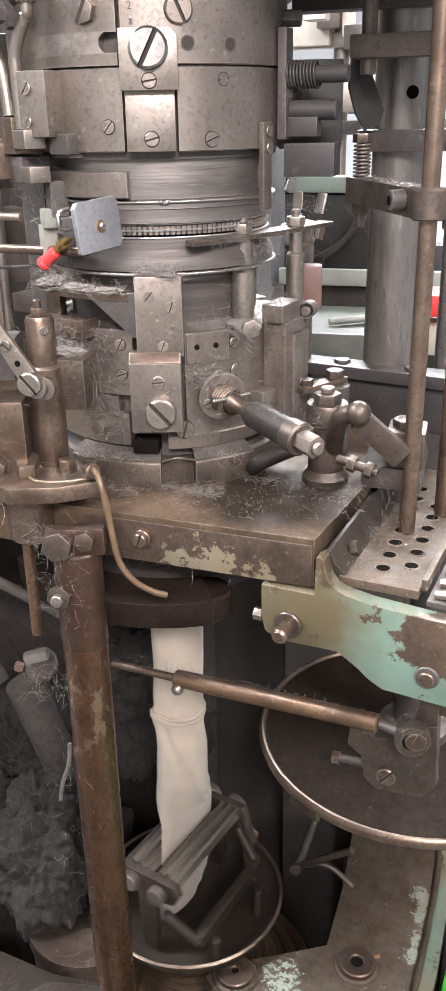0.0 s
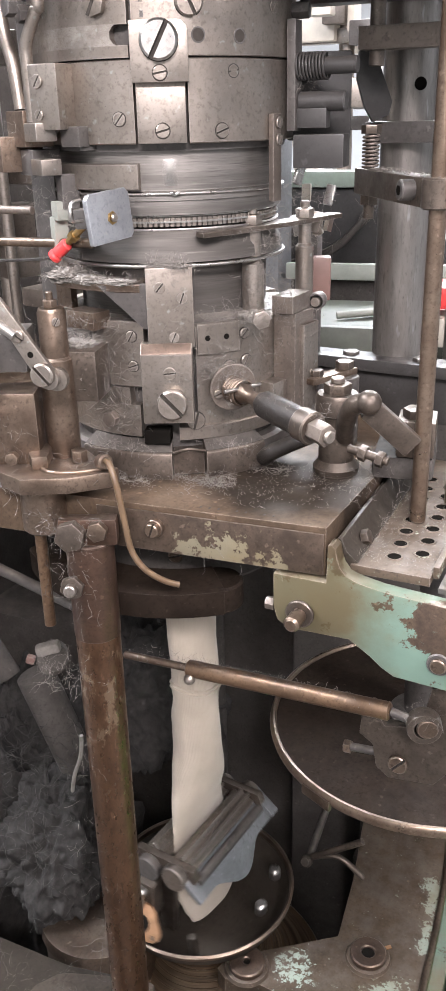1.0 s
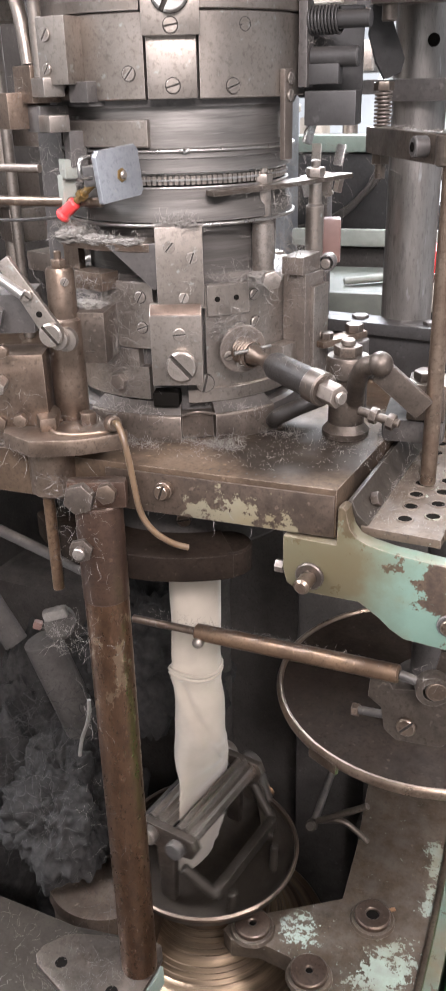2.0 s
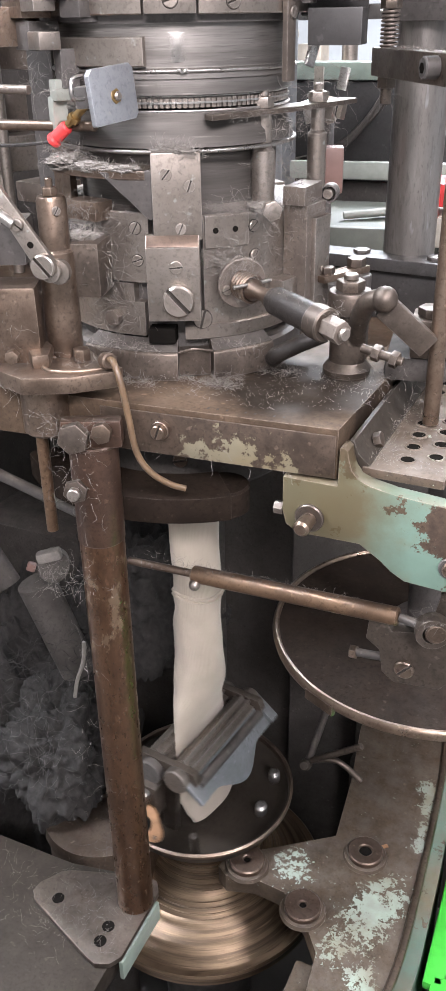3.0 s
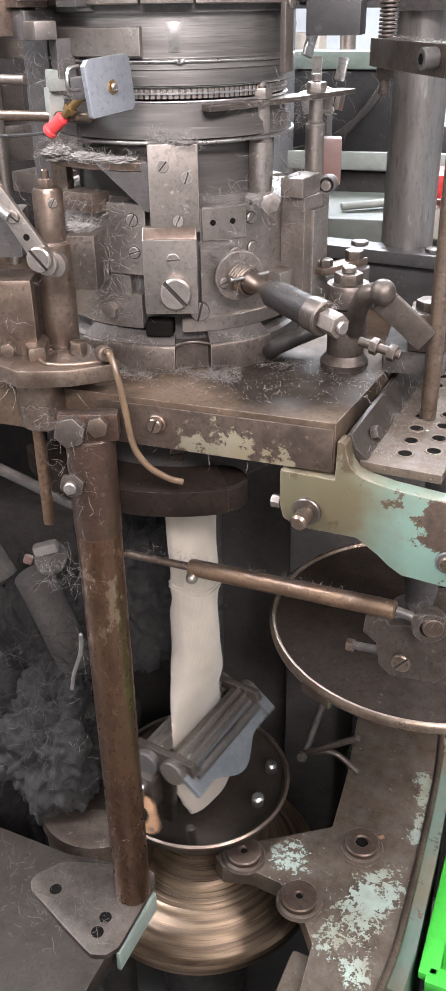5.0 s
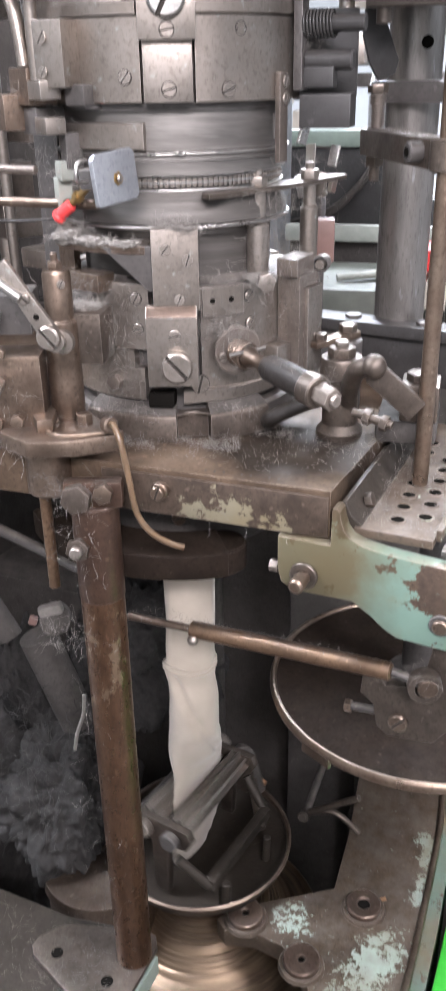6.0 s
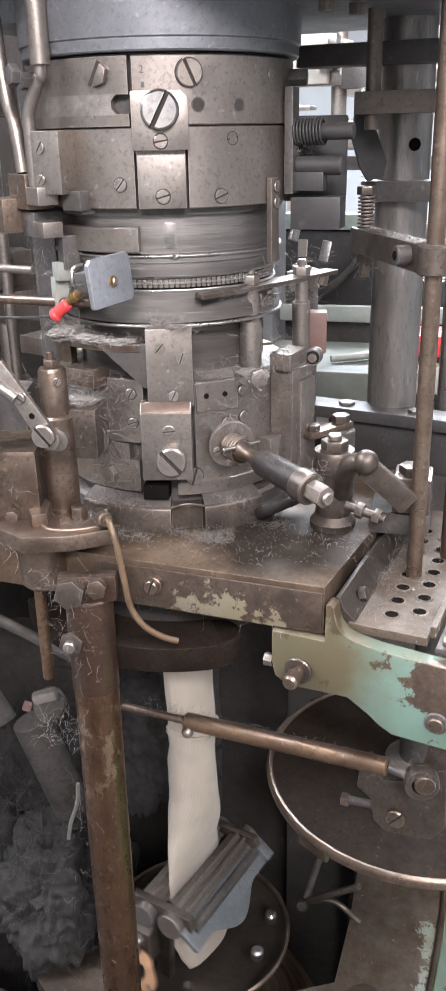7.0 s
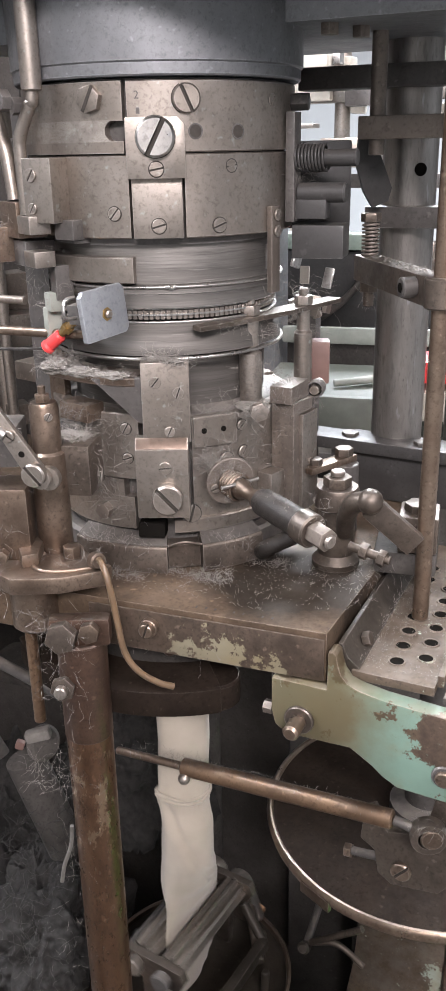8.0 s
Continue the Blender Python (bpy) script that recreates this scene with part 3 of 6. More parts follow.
# ---- lower cam drum ----
def lower_drum():
    t = thing("lower_cam_drum", AX + Vector((0, 0, 1.0)), "grey steel lower cam drum with brackets and lint", "machine drum")
    part("core", lathe([(0, 0.99), (0.078, 0.99), (0.078, 1.086), (0.07, 1.090), (0, 1.090)], 64, Matrix.Translation(AX)), STEEL_DARK, t)
    part("cam_segment", sector(0.076, 0.0862, 1.0440, 1.0895, -110, -15.5), STEEL, t)
    low = lathe([(0.076, 1.0080), (0.0860, 1.0080), (0.0860, 1.0310), (0.076, 1.0310)], 57, Matrix.Translation(AX), True, FRONT - 110, FRONT - 19)
    merge(low, lathe([(0.076, 1.0310), (0.0860, 1.0310), (0.0860, 1.0432), (0.076, 1.0432)], 54, Matrix.Translation(AX), True, FRONT - 110, FRONT - 110 + 91 / 57 * 54))
    bmesh.ops.remove_doubles(low, verts=low.verts, dist=1e-6)
    part("cam_segment", low, STEEL, t)
    part("cam_segment", sector(0.076, 0.0860, 1.0080, 1.0860, 8.0, 110), STEEL, t)
    part("cam_segment", sector(0.076, 0.0858, 1.0080, 1.0880, 111, 249), STEEL, t)
    part("lower_lip", sector(0.076, 0.0885, 1.0060, 1.0160, -1.0, 60), STEEL, t)
    pl = part("drilled_plate", sector(0.0862, 0.0885, 1.0660, 1.0872, 8.7, 28.5), STEEL, t, "rubbed steel plate with two dark holes")
    # each hole is a flat disc in shade black
    for az in (13.2, 22.0):
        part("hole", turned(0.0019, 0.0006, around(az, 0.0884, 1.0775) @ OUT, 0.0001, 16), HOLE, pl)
    for az, z, s, turn in ((-21.3, 1.0795, 0.0038, 60), (-21.0, 1.0589, 0.0036, 20), (6.6, 1.0203, 0.0062, 75), (31.0, 1.0780, 0.0036, 40), (33, 1.058, 0.0042, 60), (24, 1.055, 0.005, 20)):
        drum_screw(t, az, 0.0885 if az in (31.0, 6.6) else 0.0862, z, s, 0.0014, turn)
    nut(t, around(-33.7, 0.086, 1.0197).translation, around(-33.7, 1, 0).to_3x3() @ Vector((0, -1, 0)), 0.006, 0.006)
    # front bracket in two steps
    b = part("front_bracket", box((0.0305, 0.010, 0.0520), around(-2.4, 0.0950, 1.1010), 0.0008), STEEL, t, "speckled steel front bracket")
    lowm = around(-4.6, 0.0985, 1.0480)
    prof = [(0.0065, -0.0235), (-0.0065, -0.0235), (-0.0065, 0.0235), (-0.0015, 0.0300), (0.0065, 0.0300)]
    lo = part("bracket_foot", prism(prof, 0.0340, lowm @ Matrix(((0, 0, 1, -0.0170), (1, 0, 0, 0), (0, 1, 0, 0), (0, 0, 0, 1))), 0.0007), STEEL, t)
    # dark skin on the slope, coloured to dull the light it catches
    part("foot_ledge", box((0.0330, 0.0078, 0.0006), lowm @ pose(0, -0.0042, 0.02715, 52, 0, 0), 0.0001), BROWN_DARK, lo)
    m = around(-2.4, 0.1000, 0)
    for x, z, s, turn in ((-0.0062, 1.1145, 0.0036, 50), (0.0080, 1.1075, 0.0036, 70), (0.0018, 1.0820, 0.0034, 65)):
        part("screw", slotted(s, 0.0009, m @ pose(x, 0, z) @ OUT, turn), STEEL, b)
    m = around(-4.6, 0.1050, 0)
    part("screw", slotted(0.0042, 0.0012, m @ pose(0.0020, 0, 1.0592) @ OUT, 5), STEEL, lo)
    part("large_screw", slotted(0.0104, 0.006, m @ pose(0.0030, 0, 1.0385) @ OUT, -48), STEEL, lo)
    # blocks at both sides
    m = around(-37.5, 0.103, 1.0575) @ pose(0, 0, 0, 0, 0, 24)
    sb = part("side_block", box((0.024, 0.034, 0.034), m), IRON, t)
    # black disc painted as the shade of a drilled hole
    part("hole", turned(0.0026, 0.0006, m @ pose(-0.0121, -0.006, 0.008, 0, -90, 0), 0.0001, 14), HOLE, sb)
    part("top_lug", box((0.026, 0.016, 0.012), around(-42, 0.090, 1.0900)), STEEL_BROWN, t)
    part("small_lug", box((0.022, 0.010, 0.008), around(-47, 0.094, 1.0775)), STEEL_DARK, t)
    m = around(60, 0.0965, 1.048)
    rb = part("guide_block", box((0.026, 0.018, 0.078), m @ pose(0, 0, 0, 0, 0, -8)), TAUPE, t)
    part("guide_face", box((0.021, 0.004, 0.072), m @ pose(0.004, -0.0105, -0.006, 0, 0, -8)), STEEL, rb)
    part("screw", slotted(0.0028, 0.0008, m @ pose(0.004, -0.0128, -0.006, 0, 0, -8) @ OUT, 75), STEEL, rb)
    part("guide_lug", box((0.016, 0.012, 0.020), around(47, 0.092, 1.030)), STEEL, t)
    part("upper_arm", box((0.030, 0.016, 0.012), around(58, 0.096, 1.0935)), TAUPE, t)
    k = around(68, 0.108, 1.0900)
    part("spring_pin", turned(0.0035, 0.016, k @ pose(0, 0, 0, 0, 90, 0)), STEEL, t)
    part("coil_spring", coil(k @ pose(0.002, 0, 0, 0, 90, 0), 0.0055, 0.010, 6, 0.0007), STEEL_DARK, t)
    part("coil_end", turned(0.0055, 0.003, k @ pose(0.013, 0, 0, 0, 90, 0)), STEEL, t)
    for r, z, w in ((0.0812, 1.1703, 0.0011), (0.0815, 1.1250, 0.0013)):
        part("spring_band", hose([AX + Vector((r * math.cos(a), r * math.sin(a), z)) for a in [6.28318 * i / 36 for i in range(36)]], w, 8, 3, True), STEEL_BRIGHT, t, "bright wire spring band")
    knot = hose([around(1.5, 0.0826, 1.1703) @ Vector((x, 0.0003 * (-1) ** i, 0.0008 * math.sin(i * 2.1))) for i, x in enumerate((-0.003, -0.0015, 0, 0.0015, 0.003))], 0.0012, 6, 3)
    part("spring_hook", knot, STEEL_BRIGHT, t)
    # fixed sector above the cams, lint-covered
    part("throat_plate", sector(0.070, 0.097, 1.1105, 1.1160, -60, -14), STEEL_BROWN, t)
    part("throat_wedge", prism([(-0.020, 0.000), (0.018, 0.002), (0.018, -0.026), (0.012, -0.028)], 0.006, around(-20, 0.090, 1.1145) @ OUT, 0.0006), STEEL_DARK, t)
    part("arc_clamp", sector(0.0785, 0.0850, 1.1730, 1.1890, -66, -14), STEEL, t)
    return t


lower_drum()


# ---- clamped bar over the needle ring ----
def clamp_bar():
    t = thing("clamp_bar", (0.012, 0.0, 1.085), "flat dark steel clamp bar on two short posts", "clamp bar")
    bar = [(-0.010, -0.043), (-0.002, -0.048), (0.012, -0.018), (0.030, 0.030), (0.046, 0.090), (0.034, 0.094), (0.016, 0.042), (-0.002, -0.010)]
    part("bar", prism(bar, 0.0035, pose(-0.005, 0.012, 1.1430), 0.0008), IRON, t)
    for x, y, z0, r in ((0.006, 0.013, 1.085, 0.0077), (0.025, 0.064, 1.091, 0.0066)):
        p = part("post", lathe([(0, z0), (r - 0.001, z0), (r, z0 + 0.001), (r, z0 + 0.036), (r * 0.72, z0 + 0.038), (r * 0.72, 1.1428), (0, 1.1428)], 28, pose(x, y, 0)), STEEL, t)
        nut(p, (x, y, 1.1467), (0, 0, 1), 0.0068, 0.0065, STEEL, 0.005)
    nut(t, (0.0215, -0.0110, 1.0885), (0.55, -0.83, 0), 0.0066, 0.006, STEEL)
    return t


clamp_bar()


# ---- spring-loaded handle ----
def handle():
    a, b = Vector((0.0142, -0.0385, 1.046)), Vector((0.0996, -0.0865, 1.037))
    t = thing("plunger_handle", a, "black oily plunger handle with washer, coil spring and hex bolt end", "handle")
    d = (b - a).normalized()
    m = Matrix.Translation(a) @ d.to_track_quat("Z", "Y").to_matrix().to_4x4()
    face = Matrix.Translation(a) @ (d + Vector((0.0, -0.45, 0))).normalized().to_track_quat("Z", "Y").to_matrix().to_4x4()
    w = part("washer", turned(0.0165, 0.0035, face @ pose(0, 0, -0.006), 0.0006, 48), TAUPE, t)
    part("seat", turned(0.0085, 0.020, face @ pose(0, 0, -0.020), 0.0006, 24), STEEL_DARK, t)
    part("screw", slotted(0.0032, 0.002, face @ pose(-0.011, -0.003, -0.0025), 20), STEEL, w)
    part("coil_spring", coil(m @ pose(0, 0, -0.003), 0.0085, 0.013, 5, 0.0011), STEEL_BROWN, t)
    part("cross_pin", rod(m @ Vector((-0.016, 0.004, 0.010)), m @ Vector((0.014, 0.004, 0.010)), 0.0013), STEEL_BRIGHT, t)
    part("neck", lathe([(0, 0), (0.007, 0), (0.007, 0.012), (0.0045, 0.016), (0.0045, 0.024), (0.0065, 0.027), (0.0065, 0.032), (0, 0.032)], 24, m), STEEL_BROWN, t)
    part("grip", lathe([(0, 0.028), (0.0068, 0.029), (0.0088, 0.033), (0.0092, 0.050), (0.0092, 0.070), (0, 0.070)], 32, m), BLACK, t, "black oily knurled grip")
    part("collar", lathe([(0, 0.069), (0.0098, 0.069), (0.0106, 0.070), (0.0106, 0.080), (0.0095, 0.081), (0, 0.081)], 32, m), IRON, t)
    h = part("hex_end", prism(hexagon(0.0074), 0.013, m @ pose(0, 0, 0.081), 0.0008), TAUPE, t)
    part("end_stud", turned(0.0042, 0.003, m @ pose(0, 0, 0.094), 0.0008, 20), STEEL, h)
    return t


handle()


# ---- curved skirt segments on the table ----
def skirt():
    t = thing("curved_base_ring", AX + Vector((0, 0, 0.98)), "curved steel base ring segments on the table", "base ring")
    part("ring", lathe([(0.066, 0.9805), (0.0885, 0.9805), (0.0885, 0.996), (0.086, 0.998), (0.066, 0.998)], 72, Matrix.Translation(AX), True), STEEL_DARK, t)
    def seg(a0, a1, name="segment"):
        n = max(3, int((a1 - a0) / 3))
        part(name, lathe([(0.084, 0.9810), (0.0985, 0.9810), (0.0985, 0.9985), (0.0975, 1.0000), (0.086, 1.0062), (0.084, 1.0062)], n, Matrix.Translation(AX), True, a0 + FRONT, a1 + FRONT), IRON, t)
        part("sloping_top", lathe([(0.0845, 1.0064), (0.0862, 1.0066), (0.0970, 1.0007), (0.0968, 1.0002)], n, Matrix.Translation(AX), True, a0 + FRONT, a1 + FRONT), CAST, t)
    seg(-46, -4.5)
    seg(9.8, 37)
    seg(120, 170)
    part("recess_segment", sector(0.080, 0.0905, 0.9812, 0.9990, -4.4, 9.6), IRON, t)
    part("recess_rim", hose([around(-4.4 + 14 * i / 8, 0.0972 - 0.0062 * math.sin(math.pi * i / 8), 1.0003).translation for i in range(9)], 0.0009, 6, 3), IRON, t)
    # black block put in the gap in place of its shade
    part("dark_gap_block", box((0.018, 0.012, 0.010), around(-10.5, 0.089, 1.011)), HOLE, t)
    return t


skirt()


# ---- table plate ----
def table():
    t = thing("machine_table", (0, 0, 0.952), "oily brown steel machine table with chipped pale paint on its edge", "machine table")
    top = [(0.0985, -0.0905), (0.107, 0.16), (-0.40, 0.18), (-0.40, -0.132)]
    part("plate", prism(top, 0.0335, pose(0, 0, 0.9465), 0.0012), PLATE, t)
    # painted edge, just proud of the plate
    d = Vector((0.0985 + 0.40, -0.0905 + 0.132, 0)).normalized()
    ang = math.degrees(math.atan2(d.y, d.x))
    part("edge_face", box((0.158, 0.0012, 0.0285), Matrix.Translation((0.0185, -0.0976, 0.9615)) @ pose(0, 0, 0, 0, 0, ang), 0.0003), PLATE_EDGE, t)
    m = Matrix.Translation((-0.0165, -0.1006, 0.9655)) @ pose(0, 0, 0, 90, 0, ang)
    s = part("edge_screw", turned(0.0062, 0.005, m, 0.0005), STEEL_BROWN, t)
    part("screw_head", slotted(0.0048, 0.004, m @ pose(0, 0, 0.005), 70), ROD, s)
    for i in range(9):
        if i not in (3, 6):
            part("number_mark", box((0.0012, 0.0026, 0.0002), pose(0.012 + 0.0062 * i, -0.0905 + 0.0006 * i, 0.98012, 0, 0, 4), 0), GRIME, t)
    return t


table()


# ---- green bracket and perforated shelf ----
def bracket():
    t = thing("green_side_bracket", (0.12, -0.09, 0.9), "chipped green cast bracket bolted beside the table", "bracket")
    face = [(0.0655, 0.9455), (0.0655, 0.922), (0.068, 0.912), (0.076, 0.907), (0.117, 0.908), (0.131, 0.899), (0.138, 0.893), (0.147, 0.888), (0.24, 0.884), (0.24, 0.943), (0.172, 0.9445), (0.136, 0.9470), (0.122, 0.9495),
            (0.1140, 0.9525), (0.1100, 0.9575), (0.1080, 0.9635), (0.1068, 0.9700), (0.1045, 0.9720), (0.1015, 0.9715), (0.1010, 0.9455)]
    part("front_face", prism([(x, z) for x, z in face], 0.012, pose(0, -0.085, 0, 90, 0, 0), 0.0012), GREEN, t)
    ridge = [(0.1015, 0.950), (0.1015, 0.9715), (0.1045, 0.9715), (0.1080, 0.9630), (0.1150, 0.9570), (0.1150, 0.950)]
    part("ridge", prism(ridge, 0.165, pose(0.002, 0.081, 0, 90, 0, 0), 0.0012), PAN, t)
    # shelf with drilled holes
    holes = [(0.1345 + 0.0155 * c - 0.0012 * r + 0.0012, -0.066 + 0.0195 * r + 0.010 * c) for r in range(8) for c in range(2)]
    x0, x1, y0, y1 = 0.113, 0.163, -0.086, 0.115
    shelf = box((x1 - x0, y1 - y0, 0.006), pose((x0 + x1) / 2, (y0 + y1) / 2, 0.953), 0.0006)
    sh = part("shelf", shelf, SHELF, t, "dusty drilled steel shelf")
    for x, y in holes:
        rim = lathe([(0.0044, 0.0), (0.0058, 0.0), (0.0054, 0.0008), (0.0044, 0.0006)], 20, pose(x, y, 0.9560), True)
        h = part("hole_rim", rim, SHELF, sh)
        # black disc inside the rim imitates the shade of an open hole
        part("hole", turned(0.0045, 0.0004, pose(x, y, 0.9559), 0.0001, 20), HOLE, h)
    part("shelf_kerb", box((0.004, 0.18, 0.008), pose(0.1652, 0.01, 0.957), 0.001), SHELF, t)
    part("channel", box((0.06, 0.19, 0.004), pose(0.198, 0.01, 0.948), 0.001), STEEL_DARK, t)
    for i in range(12):
        part("channel_slat", box((0.05, 0.006, 0.003), pose(0.196, -0.075 + 0.0155 * i, 0.9525, 0, 0, 12), 0.0005), STEEL, t)
    g = part("bolt_washer", turned(0.0095, 0.003, pose(0.0845, -0.097, 0.9205, 90, 0, 0)), IRON, t)
    part("bolt", turned(0.0052, 0.016, pose(0.0845, -0.099, 0.9205, 90, 0, 0), 0.0015, 20), ROD, g)
    g = part("bolt_washer", turned(0.0075, 0.002, pose(0.1745, -0.097, 0.905, 90, 0, 0)), STEEL_DARK, t)
    part("bolt", turned(0.005, 0.003, pose(0.1745, -0.0985, 0.905, 90, 0, 0)), STEEL_BROWN, g)
    nut(t, (0.0645, -0.091, 0.9195), (-1, 0, 0), 0.0045, 0.006, TAUPE)
    nut(t, (0.1125, -0.058, 0.9620), (0.9, 0, 0.35), 0.0050, 0.005, IRON)
    return t


bracket()


# ---- hook lever on the table ----
def hook_lever():
    t = thing("hook_lever", (0.072, 0.0, 0.98), "dark oily hook lever clamped with a hex nut on the table", "lever")
    part("boss", lathe([(0, 0.9805), (0.016, 0.9805), (0.0165, 0.985), (0.0125, 0.990), (0.0125, 1.022), (0.0150, 1.024), (0.0150, 1.0355), (0.0138, 1.038), (0, 1.038)], 32, pose(0.073, 0.003, 0)), IRON, t)
    nut(t, (0.073, 0.003, 1.038), (0, 0, 1), 0.0098, 0.007, IRON, 0.004)
    part("arm", hose([(0.082, -0.006, 1.010), (0.086, -0.018, 1.024), (0.094, -0.030, 1.040), (0.104, -0.034, 1.045)], 0.0064, 14), IRON, t)
    ball = bmesh.new()
    bmesh.ops.create_uvsphere(ball, u_segments=24, v_segments=14, radius=0.0082, matrix=Matrix.Translation((0.106, -0.034, 1.045)))
    part("ball_end", shade(ball), IRON, t)
    part("link", box((0.016, 0.008, 0.040), pose(0.118, -0.022, 1.026, 0, -48, 20), 0.002), IRON, t)
    part("adjusting_screw", rod((0.092, -0.030, 1.011), (0.120, -0.032, 1.006), 0.0030), IRON, t)
    nut(t, (0.100, -0.030, 1.0095), (1, -0.1, -0.2), 0.0056, 0.005, IRON)
    nut(t, (0.112, -0.0315, 1.0072), (1, -0.1, -0.2), 0.0056, 0.005, IRON)
    part("finger", hose([(0.060, -0.010, 1.010), (0.048, -0.024, 1.006), (0.036, -0.030, 1.000), (0.030, -0.026, 0.994)], 0.0058, 12), BLACK, t)
    part("rest_block", box((0.026, 0.030, 0.026), pose(0.126, 0.018, 1.010, 0, 0, 10), 0.002), IRON, t)
    nut(t, (0.126, 0.016, 1.023), (0, 0, 1), 0.010, 0.006, IRON)
    part("rest_foot", box((0.042, 0.056, 0.017), pose(0.116, 0.030, 0.9885, 0, 0, 10), 0.004), CAST, t)
    return t


hook_lever()


# ---- guide rods and their arms ----
def guide_rod():
    t = thing("guide_rod", (0.136, -0.008, 0.956), "upright brown steel guide rod standing in the shelf", "rod")
    part("rod", turned(0.0054, 0.52, pose(0.136, -0.008, 0.957)), ROD, t)
    m = pose(0.136, -0.008, 1.1700, 0, 0, 126.6)
    a = part("clamp_arm", box((0.122, 0.0165, 0.0175), m @ pose(0.068, 0, 0), 0.0012), IRON, t, "dusty clamp arm")
    part("clamp_eye", turned(0.0105, 0.0180, pose(0.136, -0.008, 1.1610), 0.001), IRON, a)
    s = part("socket_screw", turned(0.0062, 0.0095, m @ pose(0.020, 0.0080, 0.001) @ pose(0, 0, 0, -90, 0, 0), 0.0008, 24), STEEL_DARK, a)
    # flat black hexagon imitates the shaded socket
    part("socket", turned(0.0032, 0.0004, m @ pose(0.020, 0.0176, 0.001) @ pose(0, 0, 0, -90, 0, 0), 0.0001, 6), HOLE, s)
    part("spring_stud", turned(0.0038, 0.056, m @ pose(0.119, 0, -0.026), 0.0006, 18), IRON, t)
    part("coil_spring", coil(m @ pose(0.119, 0, 0.0090), 0.0054, 0.022, 9, 0.0009), TAUPE, t)
    p = m @ Vector((0.119, 0, 0.0312))
    nut(t, p, (0, 0, 1), 0.0072, 0.006, IRON)
    nut(t, m @ Vector((0.119, 0, -0.0090)), (0, 0, -1), 0.0070, 0.007, IRON)
    return t


def upper_rod():
    t = thing("upper_guide_rod", (0.066, 0.09, 1.24), "short brown rod held in a flat steel arm", "rod")
    part("rod", turned(0.0053, 0.14, pose(0.0656, 0.0913, 1.2440)), TAUPE, t)
    part("arm", box((0.150, 0.0186, 0.0145), pose(0.1293, 0.0945, 1.2612, 0, 0, 2), 0.001), TAUPE, t)
    return t


def column():
    t = thing("back_column", (0.072, 0.160, 0.98), "thick grey steel column at the back of the table", "column")
    part("tube", turned(0.0203, 0.33, pose(0.0722, 0.160, 1.010), 0.001, 48), COLUMN, t)
    part("second_tube", turned(0.0102, 0.39, pose(0.112, 0.205, 0.981), 0.001, 32), STEEL_BRIGHT, t)
    part("foot_bar", box((0.160, 0.026, 0.010), pose(0.063, 0.137, 1.0255, 0, 0, -4), 0.001), SOOT, t)
    part("foot_block", box((0.110, 0.055, 0.041), pose(0.081, 0.158, 1.0005, 0, 0, -4), 0.004), SOOT, t)
    for x, y in ((0.040, 0.138), (0.100, 0.134)):
        nut(t, (x, y, 1.0305), (0, 0, 1), 0.007, 0.003, STEEL_DARK)
    part("cross_bar", box((0.150, 0.024, 0.015), pose(0.122, 0.145, 1.2011, 0, 0, 3), 0.001), STEEL_DARK, t)
    part("top_bar", box((0.182, 0.021, 0.015), pose(0.088, 0.138, 1.295, 0, 0, 4), 0.001), STEEL_DARK, t)
    # the column's hole is only a disc in shade black
    part("hole", turned(0.0046, 0.001, pose(0.0840, 0.1436, 1.2335, 90, 0, 36), 0.0002, 20), HOLE, t)
    return t


guide_rod()
upper_rod()
column()
solid("rear_rod", turned(0.006, 0.4, pose(0.152, 0.030, 0.957)), ROD, "brown steel rod behind the guide rod", "rod")


